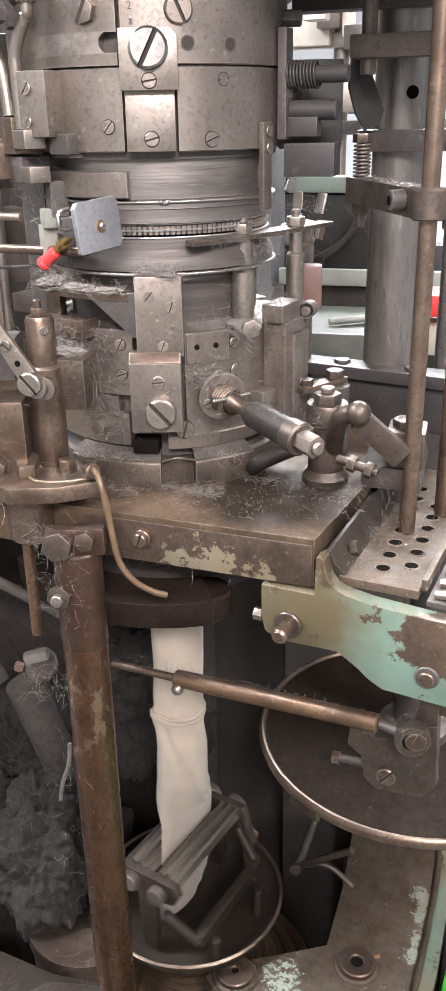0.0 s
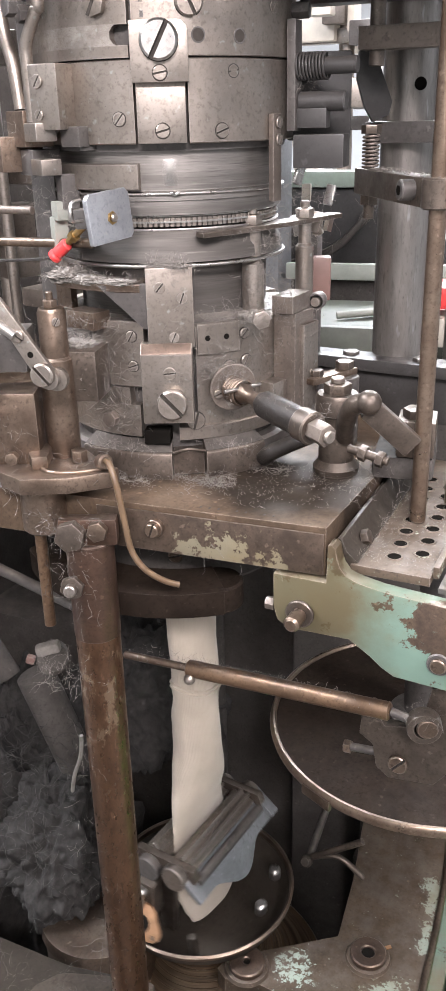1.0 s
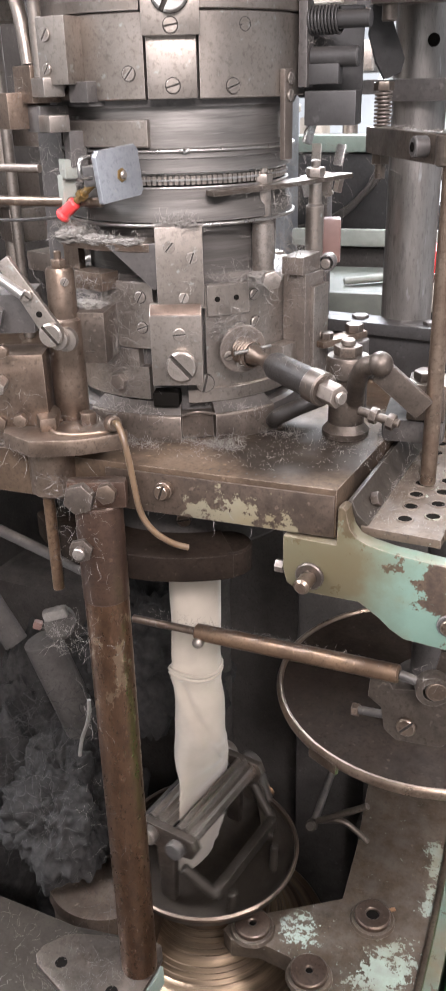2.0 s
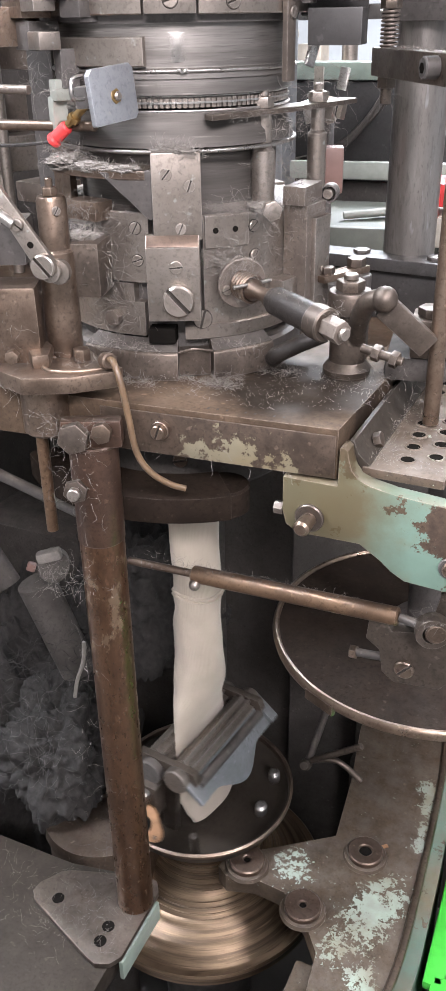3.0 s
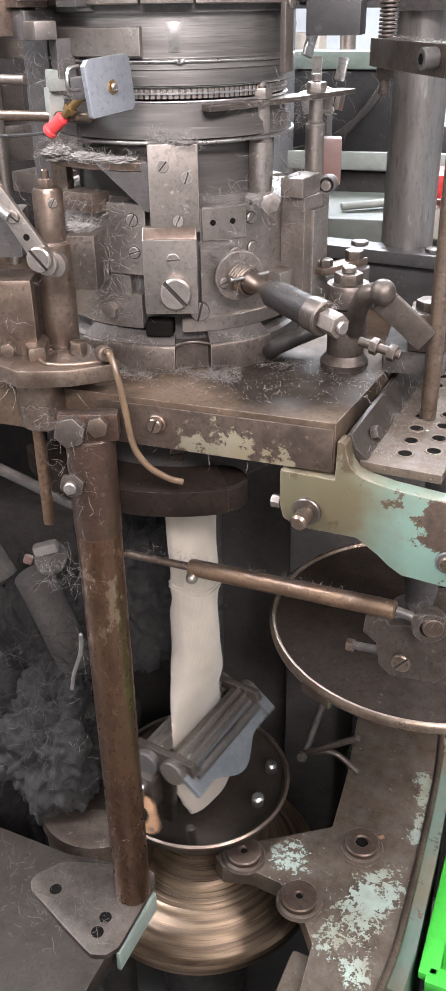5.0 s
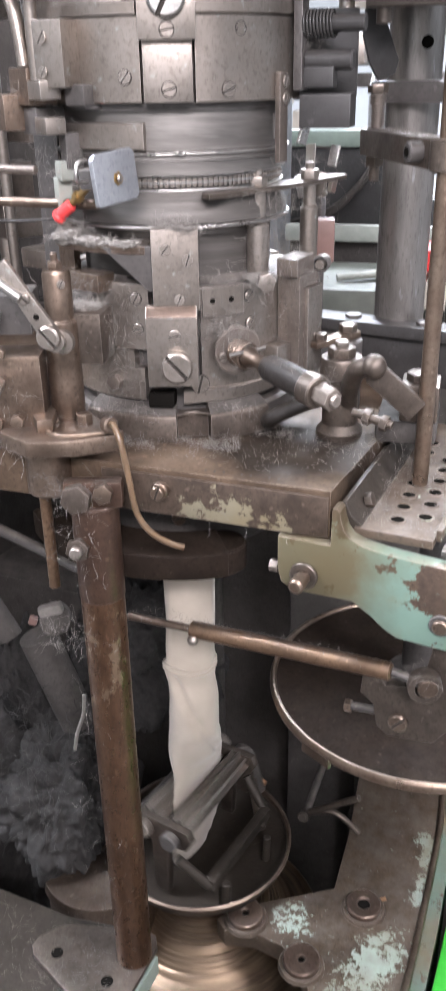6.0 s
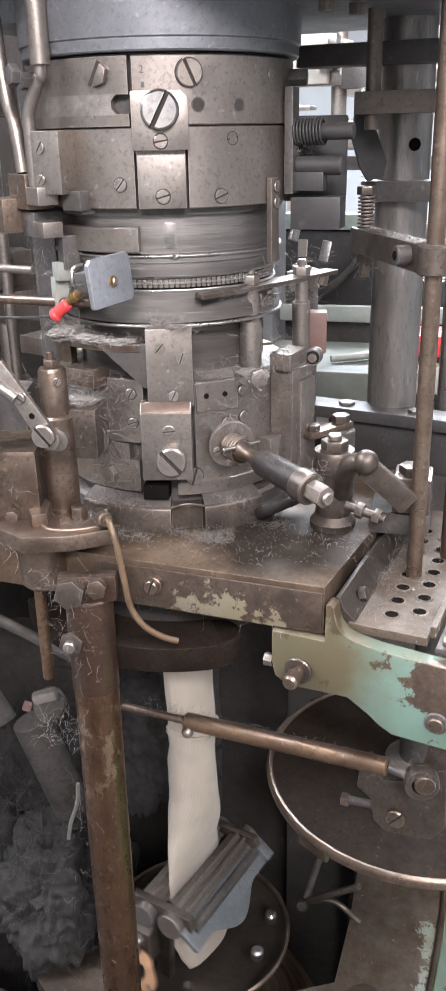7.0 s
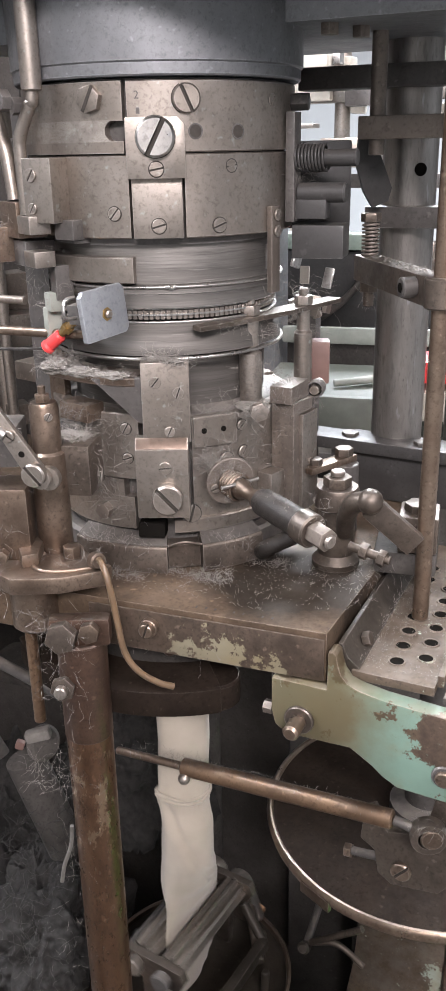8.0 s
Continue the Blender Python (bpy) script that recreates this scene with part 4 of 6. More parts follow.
# ---- sensor plate ----
def sensor():
    c = Vector((-0.0515, -0.0790, 1.160))
    t = thing("sensor_plate", c, "pale sheet metal sensor plate with a red connector", "sensor")
    m = Matrix.Translation(c) @ pose(0, 0, 0, -4, -4, FRONT + 90 + 49)
    w, h, r = 0.0185, 0.0150, 0.003
    out = [(-w + 0.001, -h), (w - r, -h), (w, -h + r), (w, h - r), (w - r, h), (-w + r, h), (-w, h - r), (-w, -h + 0.001)]
    part("plate", prism(out, 0.0035, m @ OUT, 0.0006), ALU, t)
    part("mount", box((0.010, 0.020, 0.012), m @ pose(-0.004, 0.010, 0), 0.001), STEEL_DARK, t)
    part("wire_loop", hose([m @ Vector(p) for p in ((-0.014, 0.006, 0.012), (-0.022, 0.006, 0.011), (-0.024, 0.006, 0.002), (-0.015, 0.006, 0.0))], 0.0012, 6, 4), STEEL_BRIGHT, t)
    g = part("bolt_washer", prism(hexagon(0.0042), 0.0006, m @ pose(0.001, -0.0035, -0.001) @ OUT, 0.0002), BRASS, t)
    part("bolt", turned(0.0026, 0.0025, m @ pose(0.001, -0.0040, -0.001) @ OUT, 0.0008, 16), STEEL, g)
    part("fitting", rod((-0.0965, -0.0580, 1.1405), (-0.0810, -0.0600, 1.1520), 0.0025, 14), BRASS, t, "brass fitting")
    part("fitting_nut", prism(hexagon(0.0042), 0.004, Matrix.Translation((-0.0925, -0.0585, 1.1430)) @ Vector((0.0115, -0.002, 0.012)).to_track_quat("Z", "Y").to_matrix().to_4x4(), 0.0005), BRASS, t)
    part("connector", rod((-0.1065, -0.0580, 1.1325), (-0.0965, -0.0580, 1.1400), 0.0041, 14, 0.0012), RED, t, "red plastic connector")
    part("connector_lip", rod((-0.1095, -0.0580, 1.1300), (-0.1060, -0.0580, 1.1328), 0.0049, 14, 0.0012), RED, t)
    part("air_pipe", rod((-0.32, -0.050, 1.1365), (-0.080, -0.052, 1.1395), 0.0032, 14), STEEL_BROWN, t)
    part("cable", hose([(-0.34, -0.05, 1.1330), (-0.18, -0.052, 1.1255), (-0.1095, -0.0580, 1.1300)], 0.0012, 6), BLACK, t)
    return t


sensor()


# ---- pillar with its lever ----
def pillar():
    t = thing("lever_pillar", (-0.098, -0.092, 0.95), "rust-brown cast pillar with a slotted lever", "pillar")
    part("body", lathe([(0, 0.952), (0.0112, 0.952), (0.0116, 0.956), (0.0116, 1.066), (0.0112, 1.070), (0.0094, 1.0715), (0.0094, 1.101), (0.0082, 1.1035), (0, 1.1035)], 36, pose(-0.0930, -0.0890, 0)), STEEL_BROWN, t)
    part("screw", slotted(0.0027, 0.001, Matrix.Translation((-0.0850, -0.0960, 1.0960)) @ pose(0, 0, 0, 90, 0, 45), 60), STEEL, t)
    part("top_nut", prism(hexagon(0.005), 0.005, pose(-0.0935, -0.089, 1.1036), 0.0005), STEEL_BROWN, t)
    part("top_stud", turned(0.0024, 0.006, pose(-0.0935, -0.089, 1.108)), STEEL_BROWN, t)
    part("block", box((0.045, 0.030, 0.062), pose(-0.1225, -0.1080, 1.021, 0, 0, 25), 0.003), STEEL_BROWN, t)
    part("upper_block", box((0.045, 0.034, 0.026), pose(-0.130, -0.102, 1.077, 0, 0, 25), 0.002), STEEL_DARK, t)
    nut(t, (-0.1235, -0.124, 1.079), (0.45, -0.9, 0), 0.0095, 0.008, STEEL_DARK)
    nut(t, (-0.118, -0.129, 1.036), (0.45, -0.9, 0), 0.0050, 0.016, STEEL)
    for x, y, z, r in ((-0.112, -0.131, 1.058, 0.0045), (-0.128, -0.124, 1.006, 0.006), (-0.106, -0.128, 1.012, 0.0045)):
        nut(t, (x, y, z), (0.42, -0.9, 0.05), r, 0.007, STEEL_BROWN)
    # foot with a scooped arm round its tip
    foot = [(-0.134, -0.112), (-0.118, -0.134), (-0.092, -0.142), (-0.064, -0.128), (-0.043, -0.107), (-0.044, -0.098), (-0.055, -0.098), (-0.074, -0.083), (-0.084, -0.076), (-0.120, -0.080)]
    part("foot", prism(foot, 0.0115, pose(0, 0, 0.9915), 0.002), STEEL_BROWN, t)
    part("foot_boss", turned(0.0165, 0.040, pose(-0.1000, -0.1080, 0.953), 0.002, 32), STEEL_BROWN, t)
    part("foot_rim", hose([(-0.094, -0.102, 1.0035), (-0.0935, -0.116, 1.0035), (-0.080, -0.125, 1.0035), (-0.062, -0.117, 1.0035), (-0.047, -0.102, 1.0035)], 0.0016, 8), ROD, t)
    part("foot_web", prism([(-0.114, -0.105), (-0.094, -0.126), (-0.086, -0.118), (-0.100, -0.090)], 0.010, pose(0, 0, 1.002), 0.003), STEEL_BROWN, t)
    part("foot_bolt", prism(hexagon(0.0058), 0.008, pose(-0.0745, -0.0985, 1.003), 0.0006), STEEL_BROWN, t)
    # lever
    d = Vector((0.0245, 0, -0.0385))
    ang = math.degrees(math.atan2(d.z, d.x))
    m = Matrix.Translation((-0.0845, -0.1300, 1.0905)) @ pose(0, 0, 0, 90, 0, 14) @ pose(0, 0, 0, 0, 0, ang)
    out = [(-0.030, -0.0045), (0.026, -0.0062)] + [(0.026 + 0.0068 * math.cos(a), 0.0066 * math.sin(a)) for a in [radians(-80 + 20 * i) for i in range(9)]] + [(-0.030, 0.0045)]
    lv = part("lever", prism(out, 0.004, m, 0.0006), STEEL, t, "slotted steel lever")
    part("lever_back", prism([(0.026 + 0.0074 * math.cos(a), 0.0074 * math.sin(a)) for a in [radians(18 * i) for i in range(20)]], 0.005, m @ pose(0.003, 0.002, -0.0055), 0.0006), STEEL, lv)
    part("large_screw", slotted(0.0074, 0.005, m @ pose(0.022, 0, 0.004), 8), STEEL, lv)
    part("screw", slotted(0.0036, 0.003, m @ pose(-0.005, 0.001, 0.004), 20), STEEL, lv)
    # black disc for the shade of the lever's hole
    part("hole", turned(0.0020, 0.0003, m @ pose(0.008, 0, 0.0039), 0.0001, 12), HOLE, lv)
    part("push_rod", rod(m @ Vector((-0.040, -0.015, 0.004)), m @ Vector((-0.006, 0.0, 0.007)), 0.0032), STEEL_BRIGHT, lv)
    part("brass_pipe", turned(0.0042, 0.085, pose(-0.108, -0.107, 0.872), 0.0004, 20), BRONZED, t, "dull brass pipe")
    tube = [(-0.0475, -0.109, 1.0100), (-0.040, -0.116, 1.0125), (-0.033, -0.120, 1.0000), (-0.0285, -0.121, 0.978), (-0.0245, -0.121, 0.956), (-0.0165, -0.119, 0.9425), (-0.006, -0.113, 0.9330), (0.002, -0.107, 0.9285)]
    part("oil_tube", hose(tube, 0.0021, 12, 6), AMBER, t, "yellowed plastic oil tube")
    part("tube_nut", turned(0.0052, 0.008, pose(-0.052, -0.107, 1.009, 0, 80, -30), 0.001, 18), STEEL_BROWN, t)
    return t


pillar()


# ---- upper left linkage ----
def linkage():
    t = thing("bent_lever_linkage", (-0.118, -0.06, 1.20), "bent steel levers and small blocks beside the drum", "linkage")
    part("bent_lever", hose([(-0.100, -0.062, 1.36), (-0.100, -0.062, 1.285), (-0.103, -0.062, 1.276), (-0.1115, -0.062, 1.259), (-0.1125, -0.062, 1.247), (-0.1120, -0.062, 1.2145)], 0.0040, 12, 5), STEEL, t, "bent round steel lever")
    part("lever_sleeve", rod((-0.100, -0.062, 1.284), (-0.100, -0.062, 1.36), 0.0062, 24, 0.0008), STEEL, t)
    part("second_lever", hose([(-0.150, -0.04, 1.36), (-0.146, -0.04, 1.28), (-0.136, -0.045, 1.250), (-0.131, -0.048, 1.222)], 0.0045, 10, 5), STEEL, t)
    for x, y, z, sx, sy, sz, mt in ((-0.1075, -0.062, 1.2085, 0.020, 0.014, 0.011, STEEL), (-0.128, -0.045, 1.2105, 0.030, 0.020, 0.022, STEEL_BROWN), (-0.108, -0.058, 1.1875, 0.018, 0.014, 0.010, STEEL),
                                    (-0.122, -0.045, 1.190, 0.024, 0.02, 0.016, STEEL_DARK), (-0.090, -0.046, 1.202, 0.030, 0.012, 0.010, STEEL_DARK), (-0.100, -0.048, 1.172, 0.010, 0.012, 0.022, STEEL_DARK),
                                    (-0.104, -0.052, 1.160, 0.010, 0.010, 0.012, TRAY_EDGE), (-0.108, -0.05, 1.146, 0.008, 0.01, 0.020, TRAY_EDGE), (-0.146, -0.04, 1.195, 0.03, 0.03, 0.022, STEEL_BROWN)):
        part("link_block", box((sx, sy, sz), pose(x, y, z, 0, 0, -32), 0.001), mt, t)
    part("screw", slotted(0.0042, 0.002, Matrix.Translation((-0.126, -0.0555, 1.2105)) @ pose(0, 0, 0, 90, 0, -30), 30), STEEL, t)
    part("hex_bolt", prism(hexagon(0.0065), 0.006, Matrix.Translation((-0.112, -0.07, 1.279)) @ pose(0, 0, 0, 90, 0, -30), 0.0006), STEEL_DARK, t)
    part("cross_pin", rod((-0.21, -0.05, 1.160), (-0.125, -0.055, 1.160), 0.0028), TAUPE, t)
    part("support_bar", box((0.020, 0.012, 0.26), pose(-0.150, 0.0, 1.15), 0.001), STEEL_DARK, t)
    part("back_plate", box((0.018, 0.006, 0.065), pose(-0.128, -0.020, 1.102, 0, 0, -20), 0.001), STEEL_BROWN, t)
    part("drive_rod", rod((-0.100, -0.03, 1.135), (-0.050, -0.01, 1.113), 0.004), STEEL_DARK, t)
    return t


linkage()


# ---- bearing under the table ----
def bearing():
    t = thing("cylinder_bearing", AX + Vector((0, 0, 0.9)), "dark oily bearing and ring arm under the table", "bearing")
    part("boss", lathe([(0.070, 0.952), (0.089, 0.952), (0.089, 0.893), (0.084, 0.888), (0.070, 0.888)], 64, Matrix.Translation(AX), True), CAST, t)
    part("screw", slotted(0.0055, 0.003, around(-5.6, 0.089, 0.917) @ OUT, 10), STEEL_BROWN, t)
    part("ring_arm", lathe([(0.094, 0.8870), (0.130, 0.8870), (0.131, 0.8885), (0.131, 0.9065), (0.128, 0.9080), (0.094, 0.9080)], 48, Matrix.Translation(AX), True, FRONT - 70, FRONT + 11), DISC, t)
    part("ring_arm_end", turned(0.0183, 0.0202, around(11, 0.1125, 0.8874), 0.0015, 36), DISC, t)
    part("tension_wire", hose([(-0.050, -0.01, 0.895), (-0.075, 0.0, 0.86), (-0.115, 0.01, 0.835)], 0.0022, 8), STEEL, t)
    part("tension_wire", hose([(-0.015, 0.07, 0.90), (0.01, 0.09, 0.86), (0.02, 0.10, 0.80)], 0.0022, 8), STEEL, t)
    return t


bearing()


# ---- front post ----
def front_post():
    x, y = -0.0620, -0.1132
    t = thing("front_post", (x, y, 0.49), "rust-brown round steel post bolted to a base flange", "post")
    part("shaft", turned(0.0158, 0.385, pose(x, y, 0.500), 0.001, 48), POST, t)
    # thin sleeve that only makes the post darker towards its top
    part("collar", lathe([(0.0158, 0.880), (0.0164, 0.881), (0.0164, 0.952), (0.0160, 0.954), (0.0158, 0.954)], 48, pose(x, y, 0), True), POST_DARK, t)
    part("cap", turned(0.0168, 0.003, pose(x, y, 0.9515), 0.001, 40), POST_DARK, t)
    part("clamp_ear", box((0.040, 0.012, 0.020), pose(x + 0.004, y - 0.006, 0.9635, 0, 0, 25), 0.006), POST_DARK, t)
    d = (0.35, -0.93, 0.1)
    nut(t, (-0.0635, -0.1305, 0.9645), d, 0.0105, 0.009, IRON)
    nut(t, (-0.0465, -0.1245, 0.9680), d, 0.0070, 0.007, STEEL_BROWN)
    nut(t, (-0.0665, -0.1310, 0.9250), d, 0.0085, 0.005, IRON, 0.006)
    out = [(-0.146, -0.150), (-0.153, -0.142), (-0.152, -0.132), (-0.140, -0.114), (-0.132, -0.109), (-0.066, -0.086), (-0.054, -0.088), (-0.047, -0.098), (-0.047, -0.112), (-0.046, -0.166), (-0.052, -0.176), (-0.064, -0.181), (-0.074, -0.178)]
    fl = part("base_flange", prism(out, 0.006, pose(0, 0, 0.494), 0.001), IRON, t, "triangular oily base flange with holes")
    for hx, hy in ((-0.127, -0.140), (-0.071, -0.146), (-0.070, -0.161)):
        # bolt holes imitated by flush discs, black like deep shade
        part("hole", turned(0.0055, 0.0006, pose(hx, hy, 0.4998), 0.0001, 20), HOLE, fl)
    return t


front_post()


# ---- telescopic rod ----
def telescopic_rod():
    a, b = Vector((-0.062, -0.081, 0.8420)), Vector((0.1425, -0.080, 0.8490))
    t = thing("telescopic_rod", a, "bronzed telescopic rod with a ring joint", "rod")
    part("inner_rod", rod(a, a.lerp(b, 0.35), 0.0030), STEEL_BROWN, t)
    part("sleeve", rod(a.lerp(b, 0.26), b, 0.0064, 28, 0.0012), BRONZED, t)
    ball = bmesh.new()
    bmesh.ops.create_uvsphere(ball, u_segments=18, v_segments=12, radius=0.0044, matrix=Matrix.Translation(a.lerp(b, 0.28) + Vector((0, -0.0055, -0.0055))))
    part("set_screw", shade(ball), STEEL, t)
    part("neck", rod(b, (0.156, -0.080, 0.8465), 0.0032), STEEL_DARK, t)
    part("joint", lathe([(0.0070, -0.005), (0.0112, -0.005), (0.0116, -0.004), (0.0116, 0.004), (0.0112, 0.005), (0.0070, 0.005)], 32, pose(0.1650, -0.080, 0.8445, 90, 0, 20), True), IRON, t)
    part("joint_pin", turned(0.0074, 0.011, pose(0.1650, -0.074, 0.8445, 90, 0, 20), 0.001, 28), STEEL_BROWN, t)
    yoke = [(0.118, 0.815), (0.120, 0.838), (0.126, 0.842), (0.136, 0.826), (0.160, 0.832), (0.166, 0.865), (0.178, 0.868), (0.181, 0.800), (0.172, 0.787), (0.140, 0.783), (0.131, 0.790), (0.128, 0.808)]
    yk = part("yoke", prism(yoke, 0.009, pose(0, -0.058, 0, 90, 0, 0), 0.001), IRON, t)
    part("screw", slotted(0.0070, 0.003, pose(0.147, -0.0675, 0.798, 90, 0, 0), 50), STEEL_BROWN, yk)
    part("side_bolt", rod((0.108, -0.061, 0.796), (0.130, -0.061, 0.798), 0.0030), STEEL_DARK, yk)
    nut(yk, (0.106, -0.061, 0.7955), (1, 0, 0.1), 0.0050, 0.005, STEEL_BROWN)
    part("hanger", box((0.020, 0.012, 0.060), pose(0.175, -0.058, 0.885), 0.001), STEEL_BROWN, t)
    return t


telescopic_rod()


# ---- large flat disc ----
def disc():
    c = Vector((0.1325, 0.086, 0.721))
    t = thing("rimmed_disc", c, "large oily brown steel disc with a raised rim", "disc")
    R = 0.1335
    part("plate", lathe([(0, -0.002), (R - 0.004, -0.002), (R - 0.004, 0.0015), (0.03, 0.0025), (0, 0.0025)], 96, Matrix.Translation(c)), DISC, t)
    part("rim", lathe([(R - 0.0045, -0.003), (R - 0.002, -0.0045), (R, -0.0035), (R + 0.001, 0.0), (R, 0.0035), (R - 0.0015, 0.0048), (R - 0.0035, 0.0045), (R - 0.0050, 0.0025)], 128, Matrix.Translation(c), True), ROD, t)
    part("clip", box((0.030, 0.004, 0.010), Matrix.Translation(c) @ pose(-0.0560, -0.1205, -0.004, 0, 0, -25), 0.001), STEEL_BROWN, t)
    part("hub", lathe([(0, 0.002), (0.03, 0.002), (0.03, 0.012), (0.018, 0.016), (0.018, 0.06), (0.011, 0.064), (0.011, 0.165), (0, 0.165)], 40, Matrix.Translation(c)), STEEL_DARK, t)
    return t


disc()


# ---- lower frame ----
def lower_frame():
    t = thing("lower_machine_frame", (0.1, 0.0, 0.0), "brown lower machine frame with flaking green paint", "machine frame")
    top = [(0.139, 0.24), (0.150, 0.175), (0.158, 0.080), (0.164, -0.030), (0.163, -0.090), (0.150, -0.24), (0.112, -0.24), (0.103, -0.125), (0.098, -0.082), (0.078, -0.056), (0.050, -0.036), (0.020, -0.034),
           (-0.006, -0.042), (-0.018, -0.034), (-0.014, -0.018), (0.012, 0.000), (0.074, 0.046), (0.066, 0.12), (0.052, 0.20), (0.048, 0.24)]
    part("top_plate", prism(top, 0.022, pose(0, 0, 0.457), 0.002), GREEN_WORN, t)
    part("edge_rail", hose([(0.141, 0.24, 0.480), (0.152, 0.175, 0.480), (0.160, 0.080, 0.480), (0.166, -0.030, 0.480), (0.165, -0.090, 0.480), (0.152, -0.24, 0.480)], 0.0035, 10), STEEL_BROWN, t)
    side = [(0.1395, 0.24), (0.1505, 0.175), (0.1585, 0.080), (0.1645, -0.030), (0.1635, -0.090), (0.1505, -0.24), (0.168, -0.24), (0.179, -0.09), (0.180, -0.030), (0.174, 0.080), (0.166, 0.175), (0.155, 0.24)]
    part("side_wall", prism(side, 0.40, pose(0.001, 0, 0.055), 0.002), GREEN, t)
    for x, y, z in ((0.108, 0.033, 0.479), (0.0075, -0.0225, 0.479), (0.0735, -0.0475, 0.479)):
        bore = 0.0062 if x > 0.1 else 0.0034
        h = part("hub", lathe([(bore, 0.0), (0.0155, 0.0), (0.0170, 0.004), (0.0170, 0.0085), (0.0160, 0.0095), (bore + 0.001, 0.0095), (bore, 0.0085)], 40, pose(x, y, z), True), BROWN_DARK, t)
        # black floor paints more shade into the shallow bore
        part("hub_bore", turned(bore + 0.0001, 0.0065, pose(x, y, z), 0.0001, 24), HOLE, h)
        part("hub_seat", lathe([(0.0158, 0.0), (0.0215, 0.0), (0.0200, 0.0035), (0.0165, 0.0040)], 36, pose(x, y, z), True), SHELF, h)
    part("paint_chip", box((0.007, 0.004, 0.001), pose(0.122, 0.052, 0.4795, 0, 0, 40), 0.0004), COPPER, t, "orange fleck")
    part("leg", box((0.10, 0.10, 0.46), pose(0.13, -0.13, 0.229), 0.004), GREEN_WORN, t)
    part("leg", box((0.10, 0.06, 0.46), pose(0.10, 0.20, 0.229), 0.004), CAST, t)
    # left base under the post flange
    part("left_plate", prism([(-0.40, -0.30), (-0.052, -0.30), (-0.054, -0.178), (-0.052, -0.100), (-0.075, -0.085), (-0.14, -0.098), (-0.40, -0.10)], 0.024, pose(0, 0, 0.4695), 0.002), PAN, t)
    part("left_rib", box((0.004, 0.066, 0.022), pose(-0.0470, -0.134, 0.4810, 0, 0, 0), 0.001), BEAM, t)
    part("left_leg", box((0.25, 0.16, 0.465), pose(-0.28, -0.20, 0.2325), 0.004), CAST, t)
    return t


lower_frame()


# ---- take-up: turning bowl, ring and rollers ----
def take_up():
    """Built as it faces the front with its rollers across; it turns about the machine's axis."""
    o = AX + Vector((0, 0, 0.40))
    t = thing("take_up_unit", o, "turning take-up unit with fluted rollers above a spun bronze bowl", "take-up unit")
    m = Matrix.Translation(AX) @ pose(0, 0, 0, 0, 0, FRONT + 90)
    bowl = [(0.0, 0.470), (0.050, 0.470), (0.054, 0.468), (0.0545, 0.4605), (0.051, 0.459), (0.0505, 0.448)]
    # a flaring flank with fine turned lips
    for i in range(18):
        u = (i + 1) / 18
        r_, z_ = 0.0505 + 0.0705 * u ** 1.25, 0.448 - 0.071 * u ** 0.72
        lip = 0.0010 if i in (5, 10, 14) else 0.0003
        bowl += [(r_ - 0.0014, z_ + lip), (r_ - 0.0003, z_ + 0.0001)]
    bowl += [(0.1225, 0.3768), (0.1268, 0.3766), (0.1288, 0.3738), (0.1288, 0.366), (0.124, 0.361), (0.10, 0.357), (0.0, 0.357)]
    part("bowl", lathe(bowl, 96, m), BRONZE, t, "spun bronze bowl with turned ridges")
    part("collar", lathe([(0.0, 0.4705), (0.062, 0.4705), (0.070, 0.474), (0.072, 0.480), (0.0, 0.480)], 64, m), SHELF, t)
    part("pan", lathe([(0.0, 0.4805), (0.074, 0.4805), (0.086, 0.488), (0.0905, 0.498), (0.0890, 0.499), (0.084, 0.490), (0.074, 0.485), (0.0, 0.4835)], 80, m), PAN, t)
    part("pan_rim", lathe([(0.0888, 0.4985), (0.0905, 0.4980), (0.0930, 0.5010), (0.0935, 0.5045), (0.0915, 0.5060), (0.0895, 0.5045)], 96, m, True), STEEL_BROWN, t, "rubbed pan rim")
    part("spindle", turned(0.05, 0.357, Matrix.Translation(AX)), STEEL_DARK, t)
    # rollers
    z = 0.571
    for y in (-0.0155, 0.0155):
        prof = []
        n = 8
        for i in range(n * 4):
            a = 6.28318 * i / (n * 4)
            r = 0.0130 if i % 4 < 2 else 0.0088
            prof.append((r * math.cos(a + 0.05), r * math.sin(a + 0.05)))
        r_ = part("roller", prism(prof, 0.108, m @ pose(-0.058, y, z, 0, 90, 0), 0.0004), STEEL, t, "bright fluted steel roller")
        part("journal", rod(m @ Vector((-0.066, y, z)), m @ Vector((0.062, y, z)), 0.0055), STEEL, r_)
    for y, s in ((0.033, 0.005),):
        part("tie_bar", rod(m @ Vector((-0.061, y, z - 0.006)), m @ Vector((0.052, y, z - 0.006)), s), STEEL_DARK, t)
    cheek = [(-0.032, 0.010), (0.032, 0.010), (0.036, 0.0), (0.030, -0.012), (0.010, -0.016), (0.007, -0.078), (-0.007, -0.078), (-0.010, -0.016), (-0.030, -0.012), (-0.036, 0.0)]
    for x in (-0.068, 0.050):
        ck = part("cheek_plate", prism(cheek, 0.008, m @ pose(x, 0, z) @ pose(0, 0, 0, 90, 0, 90), 0.001), IRON, t)
        for y in (-0.015, 0.015):
            part("gear" if x > 0 else "bush", turned(0.0128 if x > 0 else 0.009, 0.009, m @ pose(x + (0.008 if x > 0 else -0.009), y, z - (0.0 if y > 0 else 0.003), 0, 90, 0), 0.001, 22), STEEL if y > 0 else STEEL_DARK, ck)
